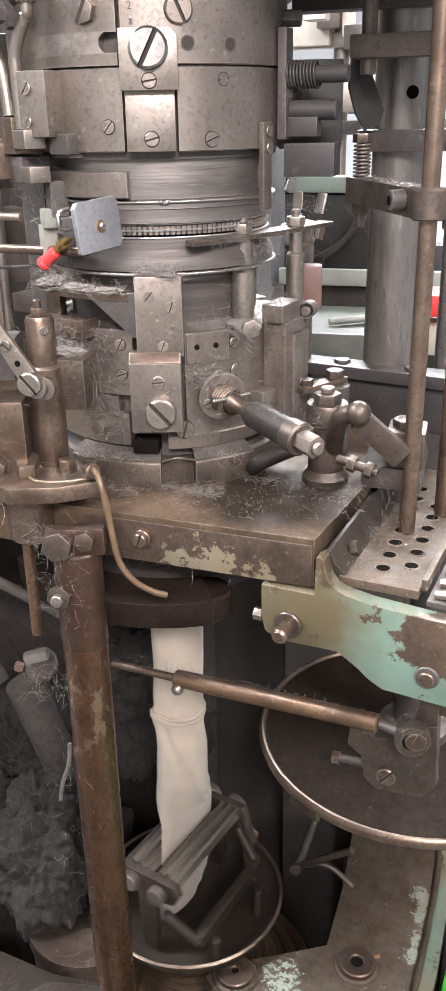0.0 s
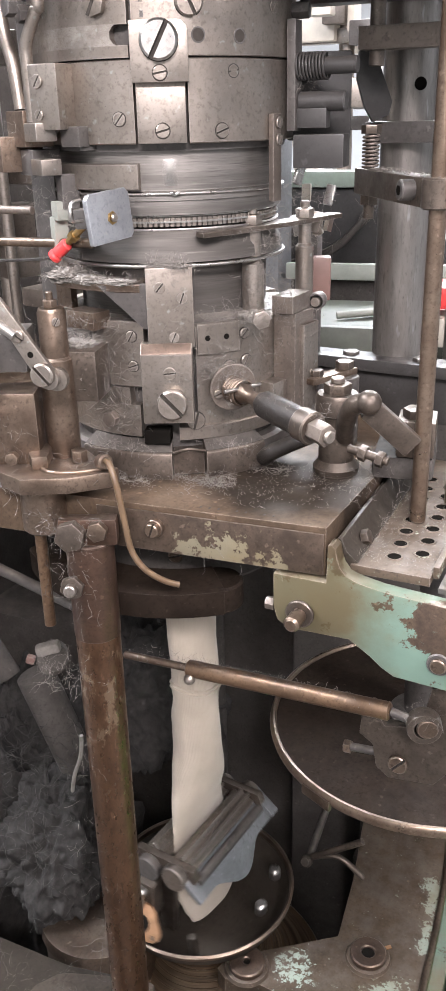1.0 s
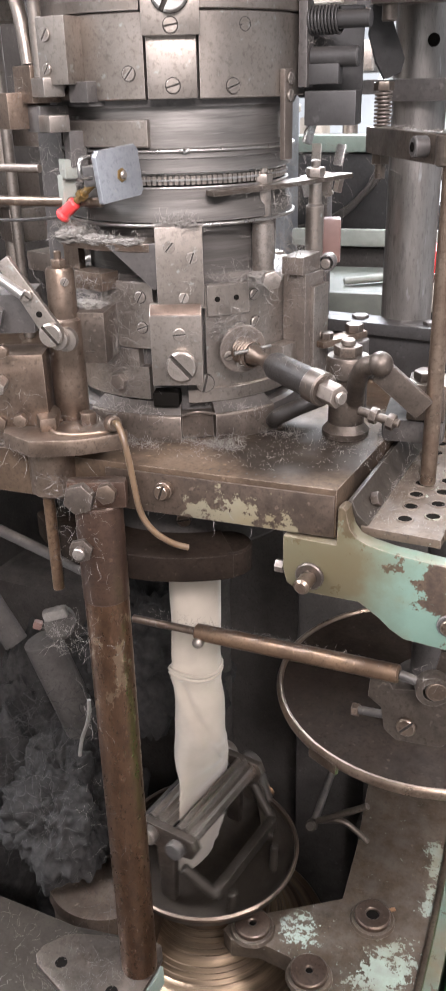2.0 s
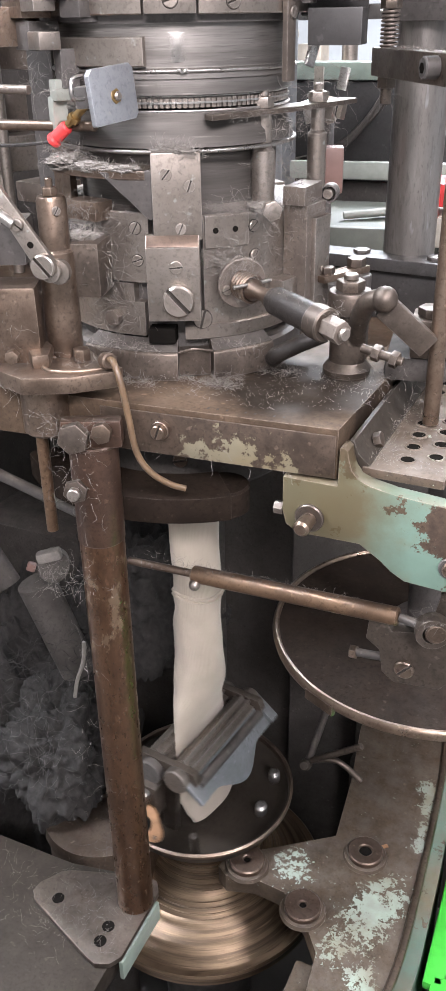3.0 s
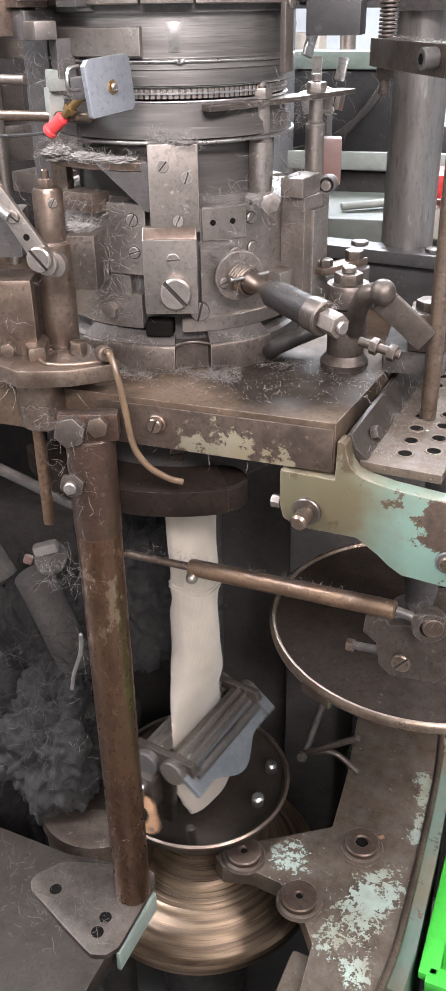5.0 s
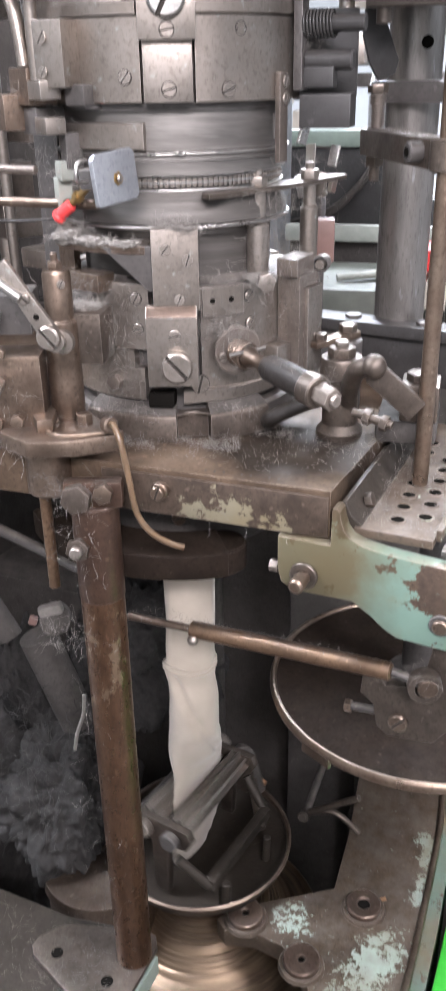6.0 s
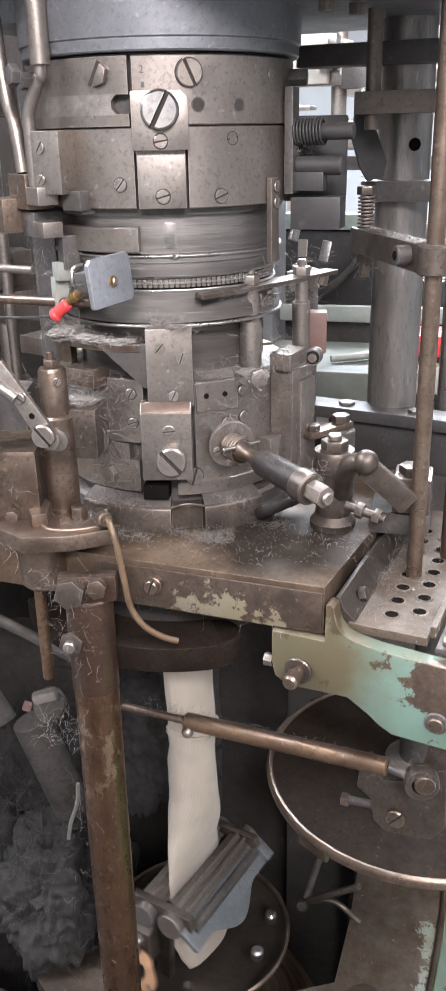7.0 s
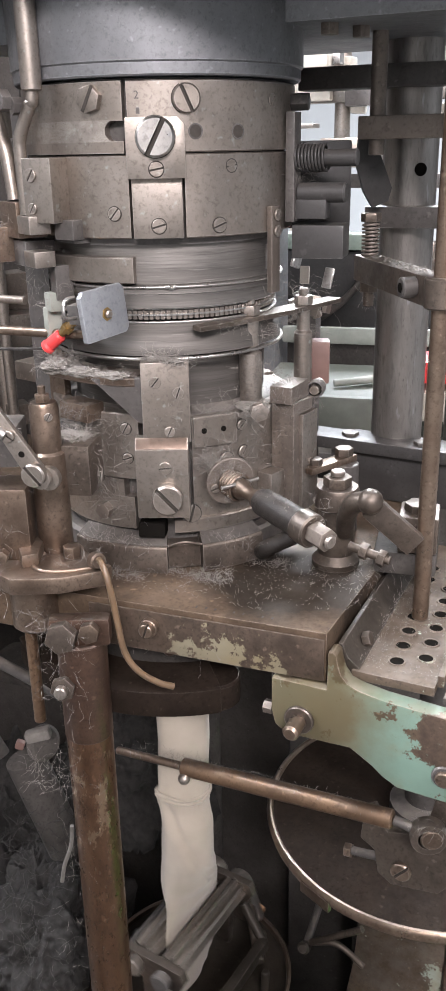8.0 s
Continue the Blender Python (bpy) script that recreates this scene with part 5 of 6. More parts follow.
    part("front_bar", box((0.110, 0.010, 0.014), m @ pose(-0.006, -0.050, 0.520), 0.002), PAN, t)
    for x in (-0.060, 0.048):
        part("bar_end", rod(m @ Vector((x, -0.050, 0.519)), m @ Vector((x * 1.18, -0.022, 0.548)), 0.005), PAN, t)
    part("stay", rod(m @ Vector((0.030, -0.055, 0.515)), m @ Vector((0.072, -0.020, 0.530)), 0.005), IRON, t)
    part("spring_box", box((0.016, 0.020, 0.036), m @ pose(0.066, -0.012, 0.540), 0.003), IRON, t)
    part("counterweight", rod(m @ Vector((0.075, -0.014, 0.555)), m @ Vector((0.080, -0.024, 0.510)), 0.007, 18, 0.002), STEEL_BRIGHT, t)
    tri = [(0.019 * math.cos(a) * k, 0.016 * math.sin(a) * k) for a, k in [(radians(90 + 15 * i), 1.0 + 0.16 * math.cos(3 * radians(15 * i))) for i in range(24)]]
    seat = m @ pose(0.082, -0.008, 0.520) @ pose(0, 0, 0, 60, 0, 90)
    fl = part("copper_flange", prism(tri, 0.005, seat, 0.0012), COPPER, t, "worn copper-coloured flange with a dark bore")
    # black disc in place of the bore's shaded depth
    part("bore", turned(0.0078, 0.0006, seat @ pose(0, 0, 0.0048), 0.0001, 24), HOLE, fl)
    for bx, by in ((-0.0145, -0.0075), (0.0145, -0.0075)):
        part("flange_screw", turned(0.0022, 0.0012, seat @ pose(bx, by, 0.005), 0.0004, 12), STEEL_BROWN, fl)
    part("pinch_screw", turned(0.006, 0.012, m @ pose(0.0, 0.070, 0.500), 0.002, 20), STEEL_BRIGHT, t)
    part("pinch_screw", turned(0.006, 0.012, m @ pose(-0.045, 0.060, 0.500), 0.002, 20), STEEL_BRIGHT, t)
    # wavy guard plate on the far side
    low = [(0.062 - 0.124 * i / 24, -0.017 - 0.018 * max(0, math.sin(math.pi * (i - 4) / 15)) ** 1.5 * (4 <= i <= 19)) for i in range(25)]
    guard = [(-0.062, 0.008), (0.062, 0.008)] + low
    gp = part("guard_plate", prism(guard, 0.004, m @ pose(-0.006, 0.032, z - 0.007) @ pose(0, 0, 0, 90 + 38, 0, 0), 0.0008), BLUEPLATE, t, "wavy blue-grey guard plate")
    for x in (-0.072, 0.058):
        part("guard_arm", box((0.012, 0.036, 0.006), m @ pose(x, 0.030, z - 0.006, -38, 0, 0), 0.0015), BLUEPLATE, gp)
    for x, y, s in ((0.058, -0.040, 0.006), (0.066, 0.036, 0.005), (-0.05, -0.06, 0.006), (0.02, -0.066, 0.005)):
        part("adjusting_screw", rod(m @ Vector((x, y, 0.487)), m @ Vector((x + 0.003, y, 0.516)), s * 0.8, 14, 0.001), PAN, t)
    return t


def sock():
    o = AX + Vector((0, 0, 0.50))
    m = Matrix.Translation(AX) @ pose(0, 0, 0, 0, 0, FRONT + 90)
    t = thing("knitted_sock", o, "white knitted sock hanging flattened between the take-up rollers", "sock")
    # height, half width, half depth, twist, offset across and away
    rows = ((0.965, 0.028, 0.024, -40, -0.008, -0.003), (0.900, 0.0232, 0.0145, -38, -0.0095, -0.005), (0.800, 0.0226, 0.0132, -40, -0.0105, -0.006), (0.742, 0.0225, 0.0140, -40, -0.0125, -0.006), (0.733, 0.0240, 0.0160, -40, -0.0145, -0.006), (0.727, 0.0236, 0.0158, -40, -0.0145, -0.006),
            (0.718, 0.0222, 0.0155, -38, -0.0145, -0.006), (0.695, 0.0230, 0.0215, -36, -0.0155, -0.0082), (0.665, 0.0232, 0.0225, -28, -0.0150, -0.0080), (0.635, 0.0285, 0.0180, -20, -0.010, -0.005), (0.605, 0.0345, 0.0095, -8, -0.002, -0.002), (0.580, 0.0405, 0.0030, -2, 0.000, 0),
            (0.566, 0.0420, 0.0012, 0, 0.000, 0), (0.550, 0.0440, 0.0045, 0, 0.001, 0.001), (0.525, 0.0440, 0.0100, 0, 0.001, 0.005), (0.508, 0.0410, 0.0130, 0, 0.001, 0.009), (0.490, 0.0350, 0.0130, 0, 0.001, 0.012))
    bm = bmesh.new()
    n, rings = 48, []
    fine = []
    for (p, q) in zip(rows, rows[1:]):
        k = max(2, int((p[0] - q[0]) / 0.004))
        fine += [[a + (b - a) * (3 * u * u - 2 * u ** 3) if j else a + (b - a) * u for j, (a, b) in enumerate(zip(p, q))] for u in [i / k for i in range(k)]]
    fine.append(list(rows[-1]))
    for z, w, d, tw, ox, oy in fine:
        ring = []
        for i in range(n):
            a = 6.28318 * i / n
            crease = max(0, 1 - abs(((a - 4.3 - 1.2 * math.sin(z * 14)) % 6.28318) - 0.3) / 0.3) * 0.24 * min(1, max(0, (0.735 - z) / 0.02)) * min(1, d / 0.008)
            fold = 1 - crease + 0.02 * math.sin(3 * a + z * 40) * min(1, d / 0.01) + 0.065 * noise.noise(Vector((math.cos(a) * 2, math.sin(a) * 2, z * 22)))
            x, y = w * math.cos(a) * fold, d * math.sin(a) * fold
            c, s = math.cos(radians(tw)), math.sin(radians(tw))
            ring.append(bm.verts.new(m @ Vector((ox + x * c - y * s, oy + x * s + y * c, z))))
        rings.append(ring)
    cut = next(i for i, f in enumerate(fine) if f[0] < 0.7275)
    places = [[v.co.copy() for v in ring] for ring in rings]
    bm.free()
    for name, piece in (("leg", places[:cut + 1]), ("foot", places[cut:])):
        bm = bmesh.new()
        made = [[bm.verts.new(c) for c in ring] for ring in piece]
        for p, q in zip(made, made[1:]):
            for i in range(n):
                bm.faces.new((p[i], p[(i + 1) % n], q[(i + 1) % n], q[i]))
        bm.faces.new(made[-1])
        bmesh.ops.recalc_face_normals(bm, faces=bm.faces)
        part(name, shade(bm, 80), KNIT, t)
    for dz in (0.0, 0.0042):
        line = [c + Vector((0, 0, dz + 0.003 * math.sin(6.28318 * i / n * 2 + 1))) for i, c in enumerate(places[cut - 1])][::3]
        part("heel_ridge", hose(line, 0.0016, 6, 3, True), KNIT, t, "gathered knitted ridge")
    return t


unit = take_up()
knitted = sock()


# ---- surroundings ----
def crate():
    x0, x1, y0, y1, z = 0.1892, 0.46, -0.050, 0.22, 0.452
    t = thing("green_crate", (0.33, -0.02, 0.0), "bright green plastic crate standing beside the machine", "crate")
    m = pose((x0 + x1) / 2, (y0 + y1) / 2, 0, 0, 0, 2)
    w, d = (x1 - x0) / 2, (y1 - y0) / 2
    for sx, sy, ax, ay in ((w, 0, 0.006, 2 * d), (-w, 0, 0.006, 2 * d), (0, d, 2 * w, 0.006), (0, -d, 2 * w, 0.006)):
        part("wall", box((ax, ay, 0.16), m @ pose(sx * 0.97, sy * 0.97, z - 0.085), 0.002), CRATE_GREEN, t)
        part("rim", box((max(ax, 0.018), max(ay, 0.018), 0.010), m @ pose(sx * 0.985, sy * 0.985, z), 0.003), CRATE_GREEN, t)
    part("floor_panel", box((2 * w, 2 * d, 0.006), m @ pose(0, 0, z - 0.165), 0.002), CRATE_GREEN, t)
    part("stand", box((1.6 * w, 1.6 * d, z - 0.168), m @ pose(0, 0, (z - 0.168) / 2), 0.004), CAST, t)
    return t


crate()


def heap(name, c, size, seed, material=HEAP, label=""):
    """A matted heap: a rough lump with wisps."""
    bm = bmesh.new()
    bmesh.ops.create_icosphere(bm, subdivisions=6, radius=1)
    for v in bm.verts:
        p = v.co.copy()
        k = 1 + 0.34 * noise.fractal(p * 1.7 + Vector((seed, 0, 0)), 0.7, 2.1, 4) + 0.045 * noise.fractal(p * 11 + Vector((0, seed, 0)), 0.6, 2.2, 3)
        v.co = Vector((p.x * size[0] * k, p.y * size[1] * k, p.z * size[2] * k)) + Vector(c)
    return solid(name, shade(bm, 80), material, label, "lint heap", "stuff")


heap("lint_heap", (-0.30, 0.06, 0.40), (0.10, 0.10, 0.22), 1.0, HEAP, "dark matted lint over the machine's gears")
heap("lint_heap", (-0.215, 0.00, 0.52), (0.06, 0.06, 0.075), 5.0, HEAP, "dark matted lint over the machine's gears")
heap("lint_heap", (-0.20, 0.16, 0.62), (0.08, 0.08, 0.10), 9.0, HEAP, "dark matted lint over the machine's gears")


felt = ((-50, 0.094, 1.1185, (0.014, 0.011, 0.005)), (-38, 0.094, 1.1170, (0.013, 0.007, 0.003)), (-24, 0.093, 1.1165, (0.012, 0.006, 0.002)), (-3, 0.095, 1.1275, (0.013, 0.005, 0.0016)), (-40, 0.103, 1.0755, (0.011, 0.010, 0.003)), (36, 0.090, 1.0890, (0.012, 0.008, 0.003)))
for k, (az, r, z, size) in enumerate(felt):
    heap("lint_felt", around(az, r, z).translation, size, 20 + k, LINT, "grey felted lint lying on the drum")


def gear_casing():
    t = thing("gear_casing", (-0.22, 0.12, 0.0), "dark dusty gear casing and pulleys beneath the table", "gear casing")
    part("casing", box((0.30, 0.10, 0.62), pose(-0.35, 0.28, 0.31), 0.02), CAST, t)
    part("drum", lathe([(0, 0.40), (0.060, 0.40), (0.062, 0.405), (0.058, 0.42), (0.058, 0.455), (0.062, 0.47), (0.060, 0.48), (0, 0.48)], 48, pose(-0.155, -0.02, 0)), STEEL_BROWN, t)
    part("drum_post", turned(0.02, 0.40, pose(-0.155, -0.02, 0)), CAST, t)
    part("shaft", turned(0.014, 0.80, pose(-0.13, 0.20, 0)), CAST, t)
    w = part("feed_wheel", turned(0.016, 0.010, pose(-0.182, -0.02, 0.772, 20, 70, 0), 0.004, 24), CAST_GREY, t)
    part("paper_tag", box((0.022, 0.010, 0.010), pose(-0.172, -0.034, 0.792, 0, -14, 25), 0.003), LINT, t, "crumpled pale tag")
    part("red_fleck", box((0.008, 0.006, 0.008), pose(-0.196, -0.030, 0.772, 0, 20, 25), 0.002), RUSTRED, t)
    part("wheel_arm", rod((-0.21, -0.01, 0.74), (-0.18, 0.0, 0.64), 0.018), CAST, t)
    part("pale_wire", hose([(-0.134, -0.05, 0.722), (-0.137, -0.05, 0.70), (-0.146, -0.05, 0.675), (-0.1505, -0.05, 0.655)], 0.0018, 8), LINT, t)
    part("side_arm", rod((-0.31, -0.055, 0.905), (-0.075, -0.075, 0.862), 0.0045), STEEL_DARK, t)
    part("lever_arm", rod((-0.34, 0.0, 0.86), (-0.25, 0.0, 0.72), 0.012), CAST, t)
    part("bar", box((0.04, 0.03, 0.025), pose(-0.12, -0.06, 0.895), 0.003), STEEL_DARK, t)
    # added panel for the shaded depth under the table, its colour veil-lifted
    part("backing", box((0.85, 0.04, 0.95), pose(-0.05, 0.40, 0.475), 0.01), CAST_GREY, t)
    return t


gear_casing()


def rear_links():
    t = thing("rear_drive_links", (0.03, 0.2, 0.0), "dark oily drive links behind the rollers", "linkage")
    part("standing_frame", box((0.05, 0.03, 0.50), pose(0.035, 0.35, 0.25, 0, 0, 0), 0.008), CAST, t)
    part("link", rod((0.028, 0.10, 0.512), (0.080, 0.10, 0.552), 0.0034), IRON, t)
    part("link", hose([(0.028, 0.10, 0.512), (0.056, 0.10, 0.522), (0.082, 0.10, 0.505)], 0.0030, 10), IRON, t)
    part("link_eye", turned(0.006, 0.012, pose(0.024, 0.098, 0.508, 60, 0, 0), 0.002), PAN, t)
    part("cross_shaft", rod((0.00, 0.34, 0.50), (0.024, 0.10, 0.508), 0.004), STEEL_DARK, t)
    part("ring_guard", hose([(0.03 + 0.03 * math.cos(a), 0.16, 0.665 + 0.03 * math.sin(a)) for a in [radians(60 + 24 * i) for i in range(10)]], 0.0035, 8), STEEL, t)
    return t


rear_links()


def back_shelf():
    t = thing("rear_work_tray", (0.0, 0.36, 0.9), "pale enamelled work tray of the machine behind, with tools", "work tray")
    part("tray", box((0.34, 0.16, 0.012), pose(0.03, 0.42, 1.000, 0, 0, 10), 0.003), PALE_GREEN, t)
    part("tray_front", box((0.34, 0.010, 0.040), pose(0.045, 0.338, 0.990, 0, 0, 10), 0.003), PALE_GREEN, t)
    part("tray_back", box((0.34, 0.010, 0.020), pose(0.015, 0.51, 1.038, 0, 0, 10), 0.003), TRAY_EDGE, t)
    part("dark_plate", box((0.34, 0.10, 0.015), pose(0.03, 0.34, 0.955, 0, 0, 10), 0.003), STEEL_DARK, t)
    part("red_bin", box((0.075, 0.05, 0.022), pose(0.088, 0.30, 1.054, 0, 0, 10), 0.006), RED, t, "red plastic bin")
    part("bin_base", box((0.08, 0.06, 0.028), pose(0.086, 0.302, 1.022, 0, 0, 10), 0.004), BEIGE, t)
    for i in range(5):
        part("tool", rod((-0.05 + 0.012 * i, 0.37 + 0.01 * i, 1.011), (0.02 + 0.01 * i, 0.41 + 0.02 * i, 1.015), 0.004), STEEL if i % 2 else TRAY_EDGE, t)
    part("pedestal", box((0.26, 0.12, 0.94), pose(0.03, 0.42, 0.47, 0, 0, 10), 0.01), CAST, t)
    return t


back_shelf()


def yarn_guides():
    t = thing("rear_yarn_guides", (0.0, 0.13, 1.0), "small bright yarn feeder parts behind the drum", "yarn feeder")
    part("stem", box((0.012, 0.012, 0.16), pose(0.006, 0.135, 1.06), 0.001), STEEL_DARK, t)
    part("red_holder", box((0.022, 0.014, 0.033), pose(0.020, 0.105, 1.097, 0, 0, 20), 0.002), RUSTRED, t)
    rnd = random.Random(4)
    for i in range(12):
        c = Vector((0.012 + rnd.uniform(-0.010, 0.012), 0.12 + rnd.uniform(-0.02, 0.02), 1.125 + rnd.uniform(0, 0.05)))
        part("feeder_finger", box((0.007, 0.004, rnd.uniform(0.008, 0.018)), Matrix.Translation(c) @ pose(0, 0, 0, rnd.uniform(-25, 25), rnd.uniform(-25, 25), rnd.uniform(0, 90)), 0.0005), rnd.choice((STEEL_BRIGHT, STEEL, BEIGE)), t)
    part("swivel_arm", box((0.048, 0.011, 0.005), pose(0.052, 0.050, 1.036, 0, 0, 66), 0.001), STEEL_BROWN, t)
    nut(t, (0.058, 0.064, 1.0385), (0, 0, 1), 0.007, 0.006, IRON)
    nut(t, (0.046, 0.036, 1.0385), (0, 0, 1), 0.005, 0.005, IRON)
    part("swivel_post", turned(0.010, 0.053, pose(0.060, 0.062, 0.9805)), STEEL_DARK, t)
    return t


yarn_guides()


def far_machine():
    """The next machine in the row, pale and bright in the tube light."""
    t = thing("knitting_machine", (-0.1, 1.0, 0.0), "another knitting machine further back in the row", "knitting machine")
    rnd = random.Random(11)
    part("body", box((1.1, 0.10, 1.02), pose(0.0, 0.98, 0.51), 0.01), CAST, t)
    for i in range(9):
        part("upright", turned(0.012, 0.8, pose(-0.62 + 0.135 * i + rnd.uniform(-0.02, 0.02), 0.90 + rnd.uniform(-0.04, 0.04), 1.02)), rnd.choice((STEEL_BRIGHT, STEEL, STEEL_DARK)), t)
    for i in range(110):
        part("machine_block", box((rnd.uniform(0.008, 0.06), 0.03, rnd.uniform(0.006, 0.05)), pose(rnd.uniform(-0.5, 0.25), rnd.uniform(0.72, 0.92), rnd.uniform(1.04, 1.55), 0, 0, rnd.uniform(-10, 10)), 0.003), rnd.choice((STEEL, STEEL_BRIGHT, BEIGE, BEIGE, STEEL_DARK, TAUPE)), t)
    for i in range(5):
        part("cross_rail", box((1.1, 0.02, 0.02), pose(-0.05, 0.86, 1.08 + 0.12 * i), 0.002), rnd.choice((STEEL, STEEL_DARK)), t)
    part("dark_panel", box((0.30, 0.03, 0.115), pose(-0.185, 0.60, 1.068, 0, 0, 4), 0.004), SOOT, t, "dark oily side panel")
    part("low_panel", box((0.16, 0.03, 0.055), pose(0.070, 0.61, 1.040, 0, 0, 4), 0.004), SOOT, t)
    part("panel_leg", box((0.30, 0.04, 1.01), pose(-0.10, 0.62, 0.505, 0, 0, 4), 0.006), CAST, t)
    part("green_beam", box((0.30, 0.035, 0.020), pose(-0.200, 0.597, 1.137, 0, 0, 4), 0.003), BEAM, t, "pale green painted beam")
    for i in range(5):
        part("hose_loop", hose([(-0.20 + 0.012 * i, 0.575, 1.03), (-0.135 + 0.008 * i, 0.572, 1.05 + 0.004 * i), (-0.085 + 0.004 * i, 0.575, 1.085 + 0.008 * i), (-0.06, 0.575, 1.125)], 0.0026, 6, 5), CAST_GREY, t)
    part("thread_guide", rod((-0.03, 0.40, 1.20), (0.0, 0.44, 1.42), 0.0018), WHITE, t)
    return t


far_machine()


# added, out of view: keeps the front lamp off the lower machine
solid("wall_partition", box((3.6, 0.10, 1.72), pose(0.4, -1.30, 0.86), 0.01), CONCRETE, "unseen wall added behind the camera to shade the machine's lower part", "wall", "structure")


def left_neighbour():
    t = thing("left_machine_side", (-0.42, 0.2, 0.0), "added backdrop of side frame and small blocks left of the drum", "machine side")
    rnd = random.Random(7)
    # added dark wall that closes the view at left
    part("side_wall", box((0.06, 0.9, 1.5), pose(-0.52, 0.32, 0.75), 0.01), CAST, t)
    # pale bluish colour imitates haze behind the levers
    part("rear_wall", box((0.36, 0.05, 1.42), pose(-0.34, 0.50, 0.71), 0.01), HOUSING, t)
    for i in range(22):
        # mostly light steels, picked to brighten the blocks as haze would
        part("side_block", box((rnd.uniform(0.02, 0.06), rnd.uniform(0.02, 0.05), rnd.uniform(0.015, 0.05)), pose(rnd.uniform(-0.36, -0.17), rnd.uniform(0.12, 0.3), rnd.uniform(0.98, 1.36), 0, 0, rnd.uniform(-40, 10)), 0.002), rnd.choice((STEEL_DARK, TAUPE, STEEL, STEEL)), t)
    for i in range(6):
        part("side_rod", turned(rnd.uniform(0.004, 0.010), 0.40, pose(-0.34 + 0.032 * i, rnd.uniform(0.10, 0.20), 0.98)), rnd.choice((STEEL, STEEL_DARK)), t)
    return t


left_neighbour()


# ---- lint: loose fibres and felted dust ----
def fibres(name, spots, seed, label, r=0.00009, material=None):
    """Spots: a centre, its half extents, how many fibres, how long. Each fibre wanders as a thin three-sided thread."""
    rnd = random.Random(seed)
    verts, faces = [], []
    for c, ext, count, long in spots:
        for _ in range(count):
            p = Vector(c) + Vector([rnd.uniform(-1, 1) * e for e in ext])
            d = Vector((rnd.gauss(0, 1), rnd.gauss(0, 1), rnd.gauss(0, 0.7))).normalized()
            n = 7
            step = long * rnd.uniform(0.35, 1.2) / n
            curl = Vector((rnd.gauss(0, 1), rnd.gauss(0, 1), rnd.gauss(0, 1)))
            first = len(verts)
            for i in range(n + 1):
                s = d.cross(Vector((0.2, 0.3, 0.9))).normalized()
                o = d.cross(s)
                for k in range(3):
                    verts.append(p + r * (s * math.cos(2.0944 * k) + o * math.sin(2.0944 * k)))
                p = p + d * step
                d = (d + curl * 0.22 + Vector((rnd.gauss(0, 0.3), rnd.gauss(0, 0.3), rnd.gauss(0, 0.3)))).normalized()
            for i in range(n):
                for k in range(3):
                    a, b = first + 3 * i + k, first + 3 * i + (k + 1) % 3
                    faces.append((a, b, b + 3, a + 3))
    me = bpy.data.meshes.new(name)
    me.from_pydata(verts, [], faces)
    me.materials.append(material or FIBRE)
    return tagged(new(name, me), label, "lint", "", "stuff")


def on_drum(az, r, z):
    return around(az, r, z).translation


fibres("lint_threads", [
    (on_drum(-25, 0.093, 1.117), (0.018, 0.006, 0.002), 200, 0.008), (on_drum(-50, 0.094, 1.121), (0.014, 0.010, 0.005), 300, 0.012), (on_drum(-2, 0.095, 1.128), (0.015, 0.006, 0.002), 220, 0.010),
    (on_drum(-42, 0.100, 1.0760), (0.014, 0.012, 0.004), 260, 0.014), (on_drum(-38, 0.104, 1.062), (0.018, 0.008, 0.020), 60, 0.030), (on_drum(-30, 0.094, 1.03), (0.02, 0.004, 0.02), 50, 0.024),
    (on_drum(14, 0.094, 1.062), (0.016, 0.006, 0.012), 130, 0.016), (on_drum(30, 0.091, 1.085), (0.018, 0.010, 0.012), 80, 0.014), (on_drum(52, 0.095, 1.10), (0.02, 0.02, 0.014), 90, 0.016),
    (on_drum(-3, 0.1005, 1.10), (0.012, 0.001, 0.018), 50, 0.007), (on_drum(-4, 0.1055, 1.05), (0.014, 0.001, 0.018), 24, 0.007), (on_drum(40, 0.088, 1.05), (0.02, 0.004, 0.03), 40, 0.016),
    (on_drum(-50, 0.09, 1.16), (0.012, 0.012, 0.012), 70, 0.014), (on_drum(60, 0.10, 1.15), (0.02, 0.02, 0.02), 120, 0.016)], 21, "pale loose lint threads caught on the drum")
fibres("lint_threads", [
    ((-0.005, -0.070, 0.983), (0.06, 0.014, 0.0006), 160, 0.0035), ((0.006, -0.052, 0.985), (0.014, 0.007, 0.003), 130, 0.007), ((0.05, -0.02, 0.9806), (0.030, 0.03, 0.0003), 120, 0.0018), ((0.12, -0.02, 0.957), (0.012, 0.06, 0.0005), 160, 0.0020),
    ((0.140, -0.03, 0.9568), (0.022, 0.05, 0.0004), 140, 0.0018), ((0.075, -0.01, 1.030), (0.02, 0.015, 0.008), 50, 0.010), ((0.105, 0.02, 0.985), (0.03, 0.05, 0.01), 70, 0.009), ((0.02, -0.097, 0.948), (0.06, 0.003, 0.003), 14, 0.020)],
    22, "pale loose lint on the table and shelf")
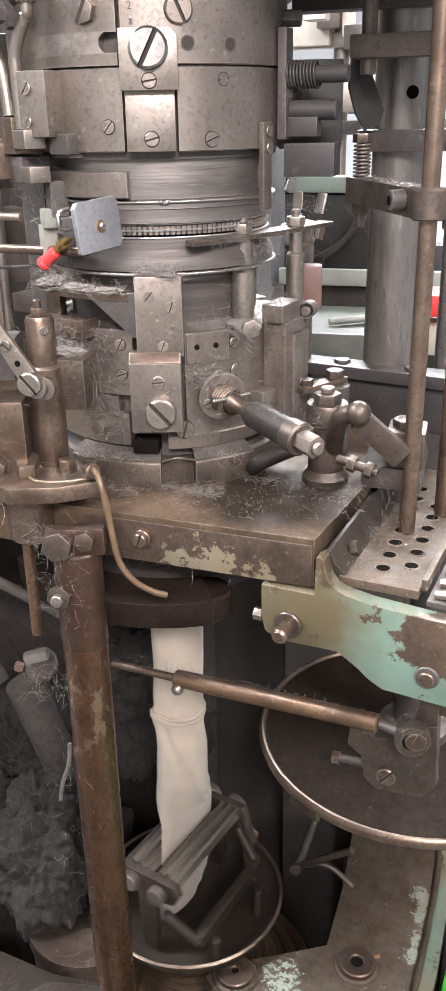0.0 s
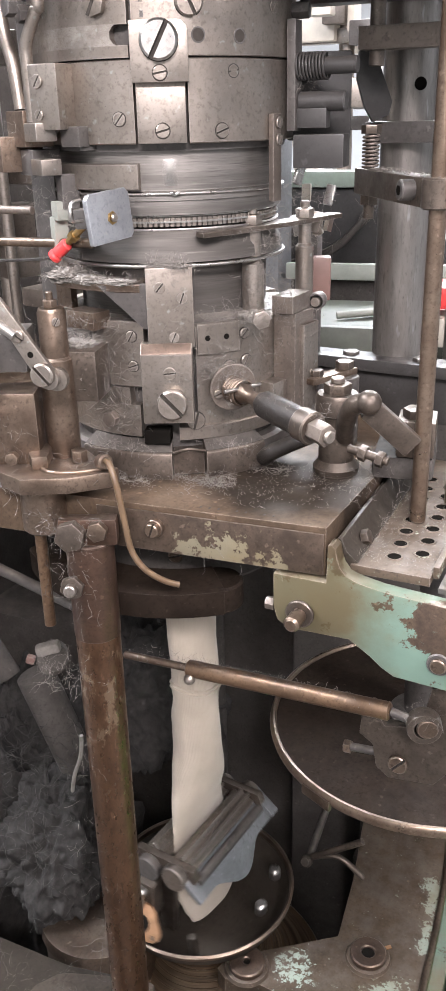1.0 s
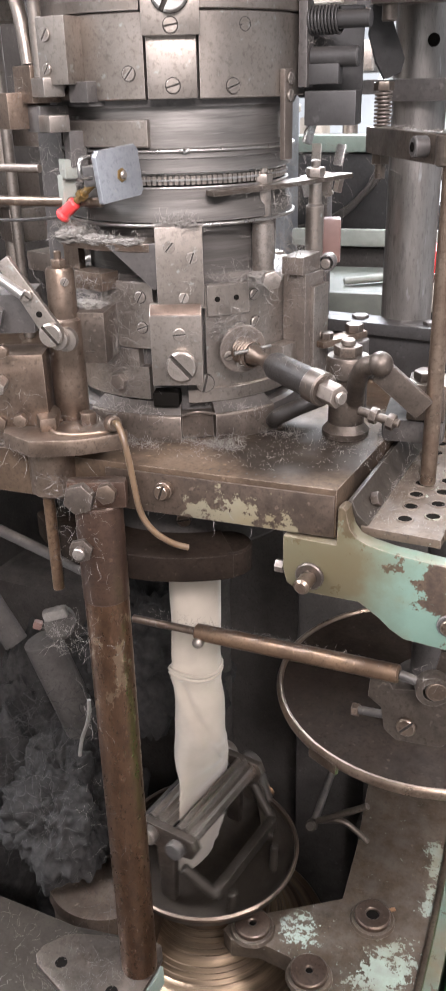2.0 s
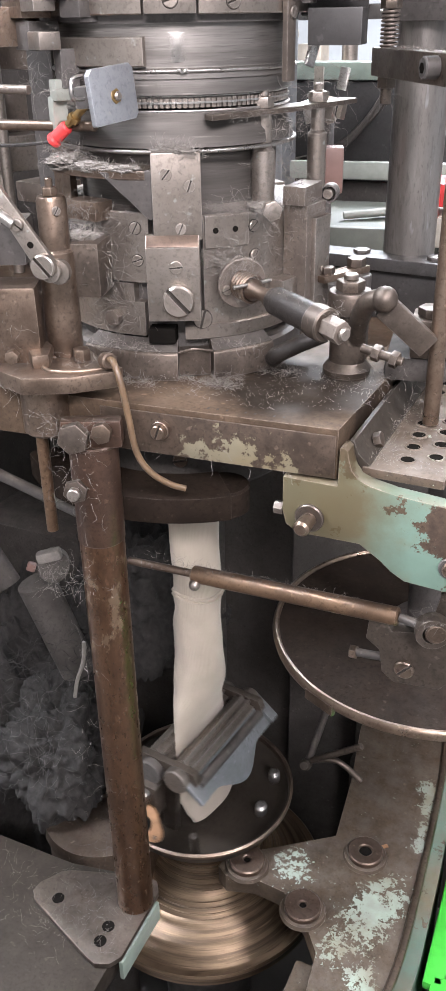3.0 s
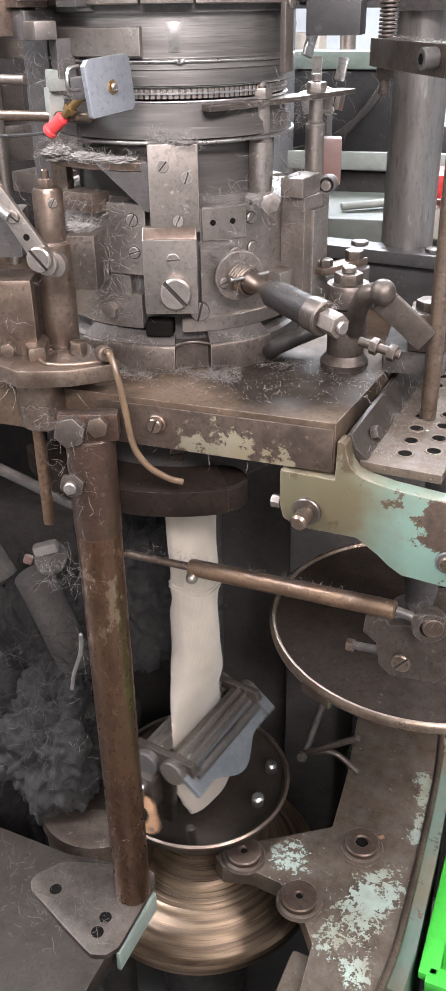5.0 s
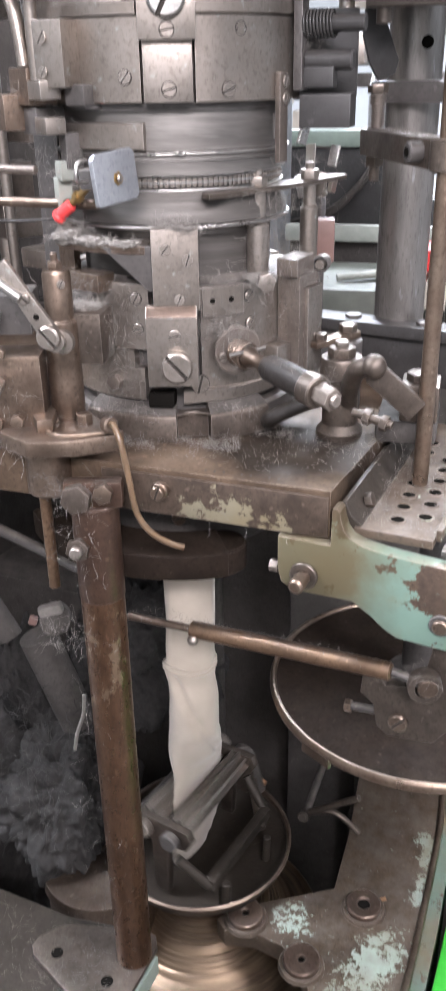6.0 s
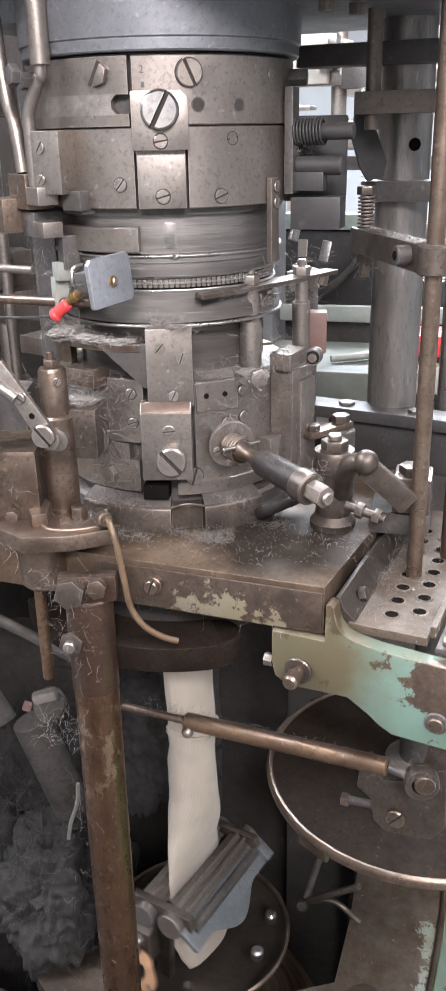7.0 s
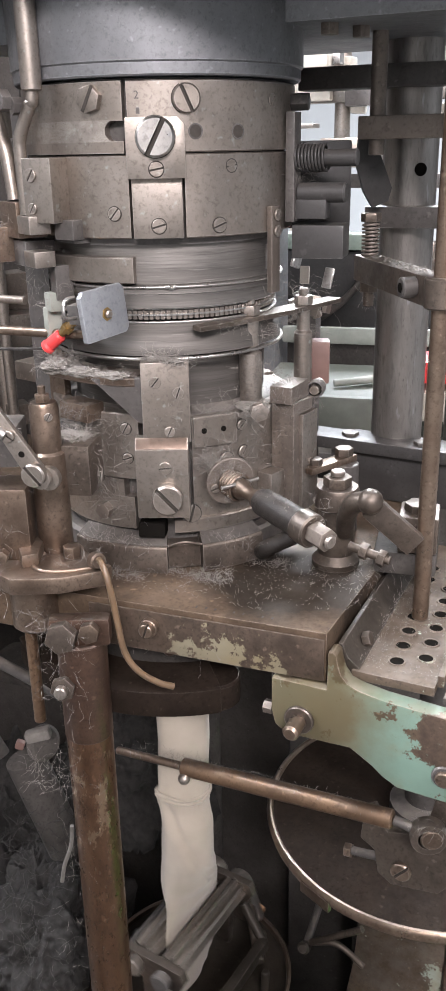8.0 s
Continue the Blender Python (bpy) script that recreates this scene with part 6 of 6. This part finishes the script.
fibres("lint_threads", [
    ((-0.0700, -0.132, 0.970), (0.022, 0.007, 0.008), 36, 0.022), ((-0.065, -0.132, 0.925), (0.018, 0.004, 0.016), 26, 0.018), ((-0.060, -0.131, 0.89), (0.014, 0.002, 0.05), 22, 0.012), ((-0.085, -0.122, 0.80), (0.008, 0.004, 0.10), 22, 0.022),
    ((-0.088, -0.125, 0.842), (0.020, 0.006, 0.010), 60, 0.016), ((-0.08, -0.128, 0.62), (0.012, 0.004, 0.10), 14, 0.030), ((-0.10, -0.145, 0.502), (0.035, 0.025, 0.002), 60, 0.018), ((-0.105, -0.105, 1.06), (0.012, 0.006, 0.04), 24, 0.012),
    ((-0.120, -0.126, 1.02), (0.02, 0.006, 0.03), 40, 0.014), ((-0.118, -0.135, 0.99), (0.015, 0.006, 0.012), 30, 0.030), ((-0.07, -0.105, 1.004), (0.02, 0.012, 0.003), 90, 0.010)], 23, "pale loose lint threads on the pillar and post")
fibres("lint_threads", [((0.03 * i - 0.005, -0.0800, 0.8490 + 0.0010 * i), (0.015, 0.004, 0.0008), 45, 0.004) for i in range(5)], 24, "short lint standing on the telescopic rod", 0.00012)
fibres("lint_threads", [((0.0515 + 0.0085 * i, -0.0595 - 0.0048 * i, 1.0502 - 0.0009 * i), (0.005, 0.005, 0.0012), 26, 0.0026) for i in range(5)], 28, "short pale lint stuck to the oily grip", 0.00014)
fibres("lint_threads", [((0.136 - 0.0119 * i, -0.008 + 0.0161 * i, 1.1792), (0.007, 0.008, 0.0006), 60, 0.0026) for i in range(6)] + [((0.064, 0.089, 1.150), (0.004, 0.004, 0.004), 14, 0.014)], 25, "short lint on the clamp arm", 0.00012)
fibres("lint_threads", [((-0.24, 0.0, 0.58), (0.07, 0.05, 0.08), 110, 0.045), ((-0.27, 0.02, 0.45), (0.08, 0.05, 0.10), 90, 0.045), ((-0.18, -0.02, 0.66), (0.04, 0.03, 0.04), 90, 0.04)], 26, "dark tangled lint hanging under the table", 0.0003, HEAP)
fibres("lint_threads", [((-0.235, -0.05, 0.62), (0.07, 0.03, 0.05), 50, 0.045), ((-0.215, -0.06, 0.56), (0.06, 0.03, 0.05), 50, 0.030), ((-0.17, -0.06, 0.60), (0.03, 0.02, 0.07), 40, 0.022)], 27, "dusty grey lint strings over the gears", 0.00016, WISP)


fibres("lint_threads", [
    (on_drum(-2.4, 0.1006, 1.100), (0.011, 0.0012, 0.020), 90, 0.004), (on_drum(-4.6, 0.1056, 1.052), (0.012, 0.0012, 0.016), 50, 0.0035), (on_drum(-40, 0.101, 1.074), (0.013, 0.010, 0.003), 140, 0.016), (on_drum(-45, 0.098, 1.093), (0.018, 0.010, 0.004), 120, 0.012),
    (on_drum(-32, 0.093, 1.050), (0.024, 0.004, 0.030), 70, 0.018), (on_drum(-20, 0.0885, 1.075), (0.010, 0.002, 0.014), 26, 0.012), (on_drum(16, 0.097, 1.058), (0.012, 0.006, 0.004), 150, 0.012), (on_drum(22, 0.092, 1.090), (0.022, 0.004, 0.002), 140, 0.008),
    (on_drum(48, 0.092, 1.100), (0.016, 0.012, 0.012), 120, 0.014), (on_drum(44, 0.091, 1.125), (0.012, 0.010, 0.012), 60, 0.018), (on_drum(56, 0.100, 1.060), (0.012, 0.006, 0.030), 30, 0.014), (on_drum(66, 0.100, 1.235), (0.010, 0.012, 0.006), 60, 0.010),
    (on_drum(-58, 0.100, 1.175), (0.014, 0.010, 0.020), 50, 0.014), (on_drum(20, 0.0990, 1.0035), (0.030, 0.004, 0.002), 80, 0.008), (on_drum(-26, 0.0985, 1.0035), (0.028, 0.006, 0.002), 90, 0.009)], 31, "pale lint caught on brackets, screws and ledges", 0.00008)
fibres("lint_threads", [
    (on_drum(-30, 0.104, 0.9818), (0.034, 0.006, 0.0012), 170, 0.009), (on_drum(4, 0.103, 0.9820), (0.026, 0.006, 0.0016), 200, 0.008), (on_drum(34, 0.104, 0.9818), (0.020, 0.008, 0.0012), 140, 0.008), ((0.060, -0.030, 0.9808), (0.030, 0.034, 0.0003), 160, 0.0022),
    ((0.086, -0.012, 0.983), (0.024, 0.030, 0.002), 70, 0.006), ((0.108, 0.0, 0.983), (0.010, 0.06, 0.003), 50, 0.008), ((0.116, -0.03, 0.9585), (0.004, 0.05, 0.001), 140, 0.0040), ((0.140, 0.0, 0.9566), (0.024, 0.08, 0.0003), 220, 0.0022)], 32, "pale lint and specks over the table and shelf", 0.00010)
fibres("lint_threads", [
    ((-0.095, -0.148, 0.5012), (0.040, 0.026, 0.001), 80, 0.014), ((-0.16, -0.15, 0.496), (0.060, 0.04, 0.002), 120, 0.016), ((-0.064, -0.1315, 0.96), (0.018, 0.003, 0.016), 34, 0.010), ((-0.066, -0.1305, 0.72), (0.012, 0.002, 0.14), 30, 0.012),
    ((0.04, -0.0800, 0.8515), (0.085, 0.004, 0.001), 160, 0.006), ((-0.03, -0.0810, 0.8450), (0.030, 0.003, 0.001), 60, 0.005), ((0.165, -0.085, 0.856), (0.012, 0.004, 0.004), 30, 0.010)], 33, "pale lint on the post, its flange and the rod", 0.00008)


fibres("lint_threads", [
    (on_drum(-44, 0.104, 1.066), (0.012, 0.012, 0.014), 110, 0.014), (on_drum(-34, 0.0905, 1.085), (0.022, 0.005, 0.005), 110, 0.012), (on_drum(-28, 0.089, 1.022), (0.024, 0.003, 0.012), 60, 0.012), ((0.014, -0.044, 1.056), (0.010, 0.004, 0.006), 130, 0.009),
    ((0.018, -0.046, 1.046), (0.006, 0.005, 0.010), 70, 0.008), (on_drum(38, 0.0895, 1.065), (0.022, 0.004, 0.022), 60, 0.010), (on_drum(54, 0.104, 1.088), (0.014, 0.008, 0.004), 110, 0.012), (on_drum(30, 0.100, 1.146), (0.016, 0.016, 0.003), 70, 0.007),
    (on_drum(-2, 0.0962, 1.1278), (0.013, 0.005, 0.001), 160, 0.006), (on_drum(-62, 0.104, 1.206), (0.012, 0.010, 0.010), 40, 0.012)], 34, "pale lint tangled round the drum and handle", 0.00007)


# ---- motion ----
def motions():
    """The cylinder, the sock and its take-up turn together, once in two seconds."""
    for ob in (cylinder, unit, knitted):
        p = BASE[ob]
        walk(ob, [(0.2 * i, pose(p.x, p.y, p.z, 0, 0, (0.2 * i - 1.7) * 180)) for i in range(41)])


motions()
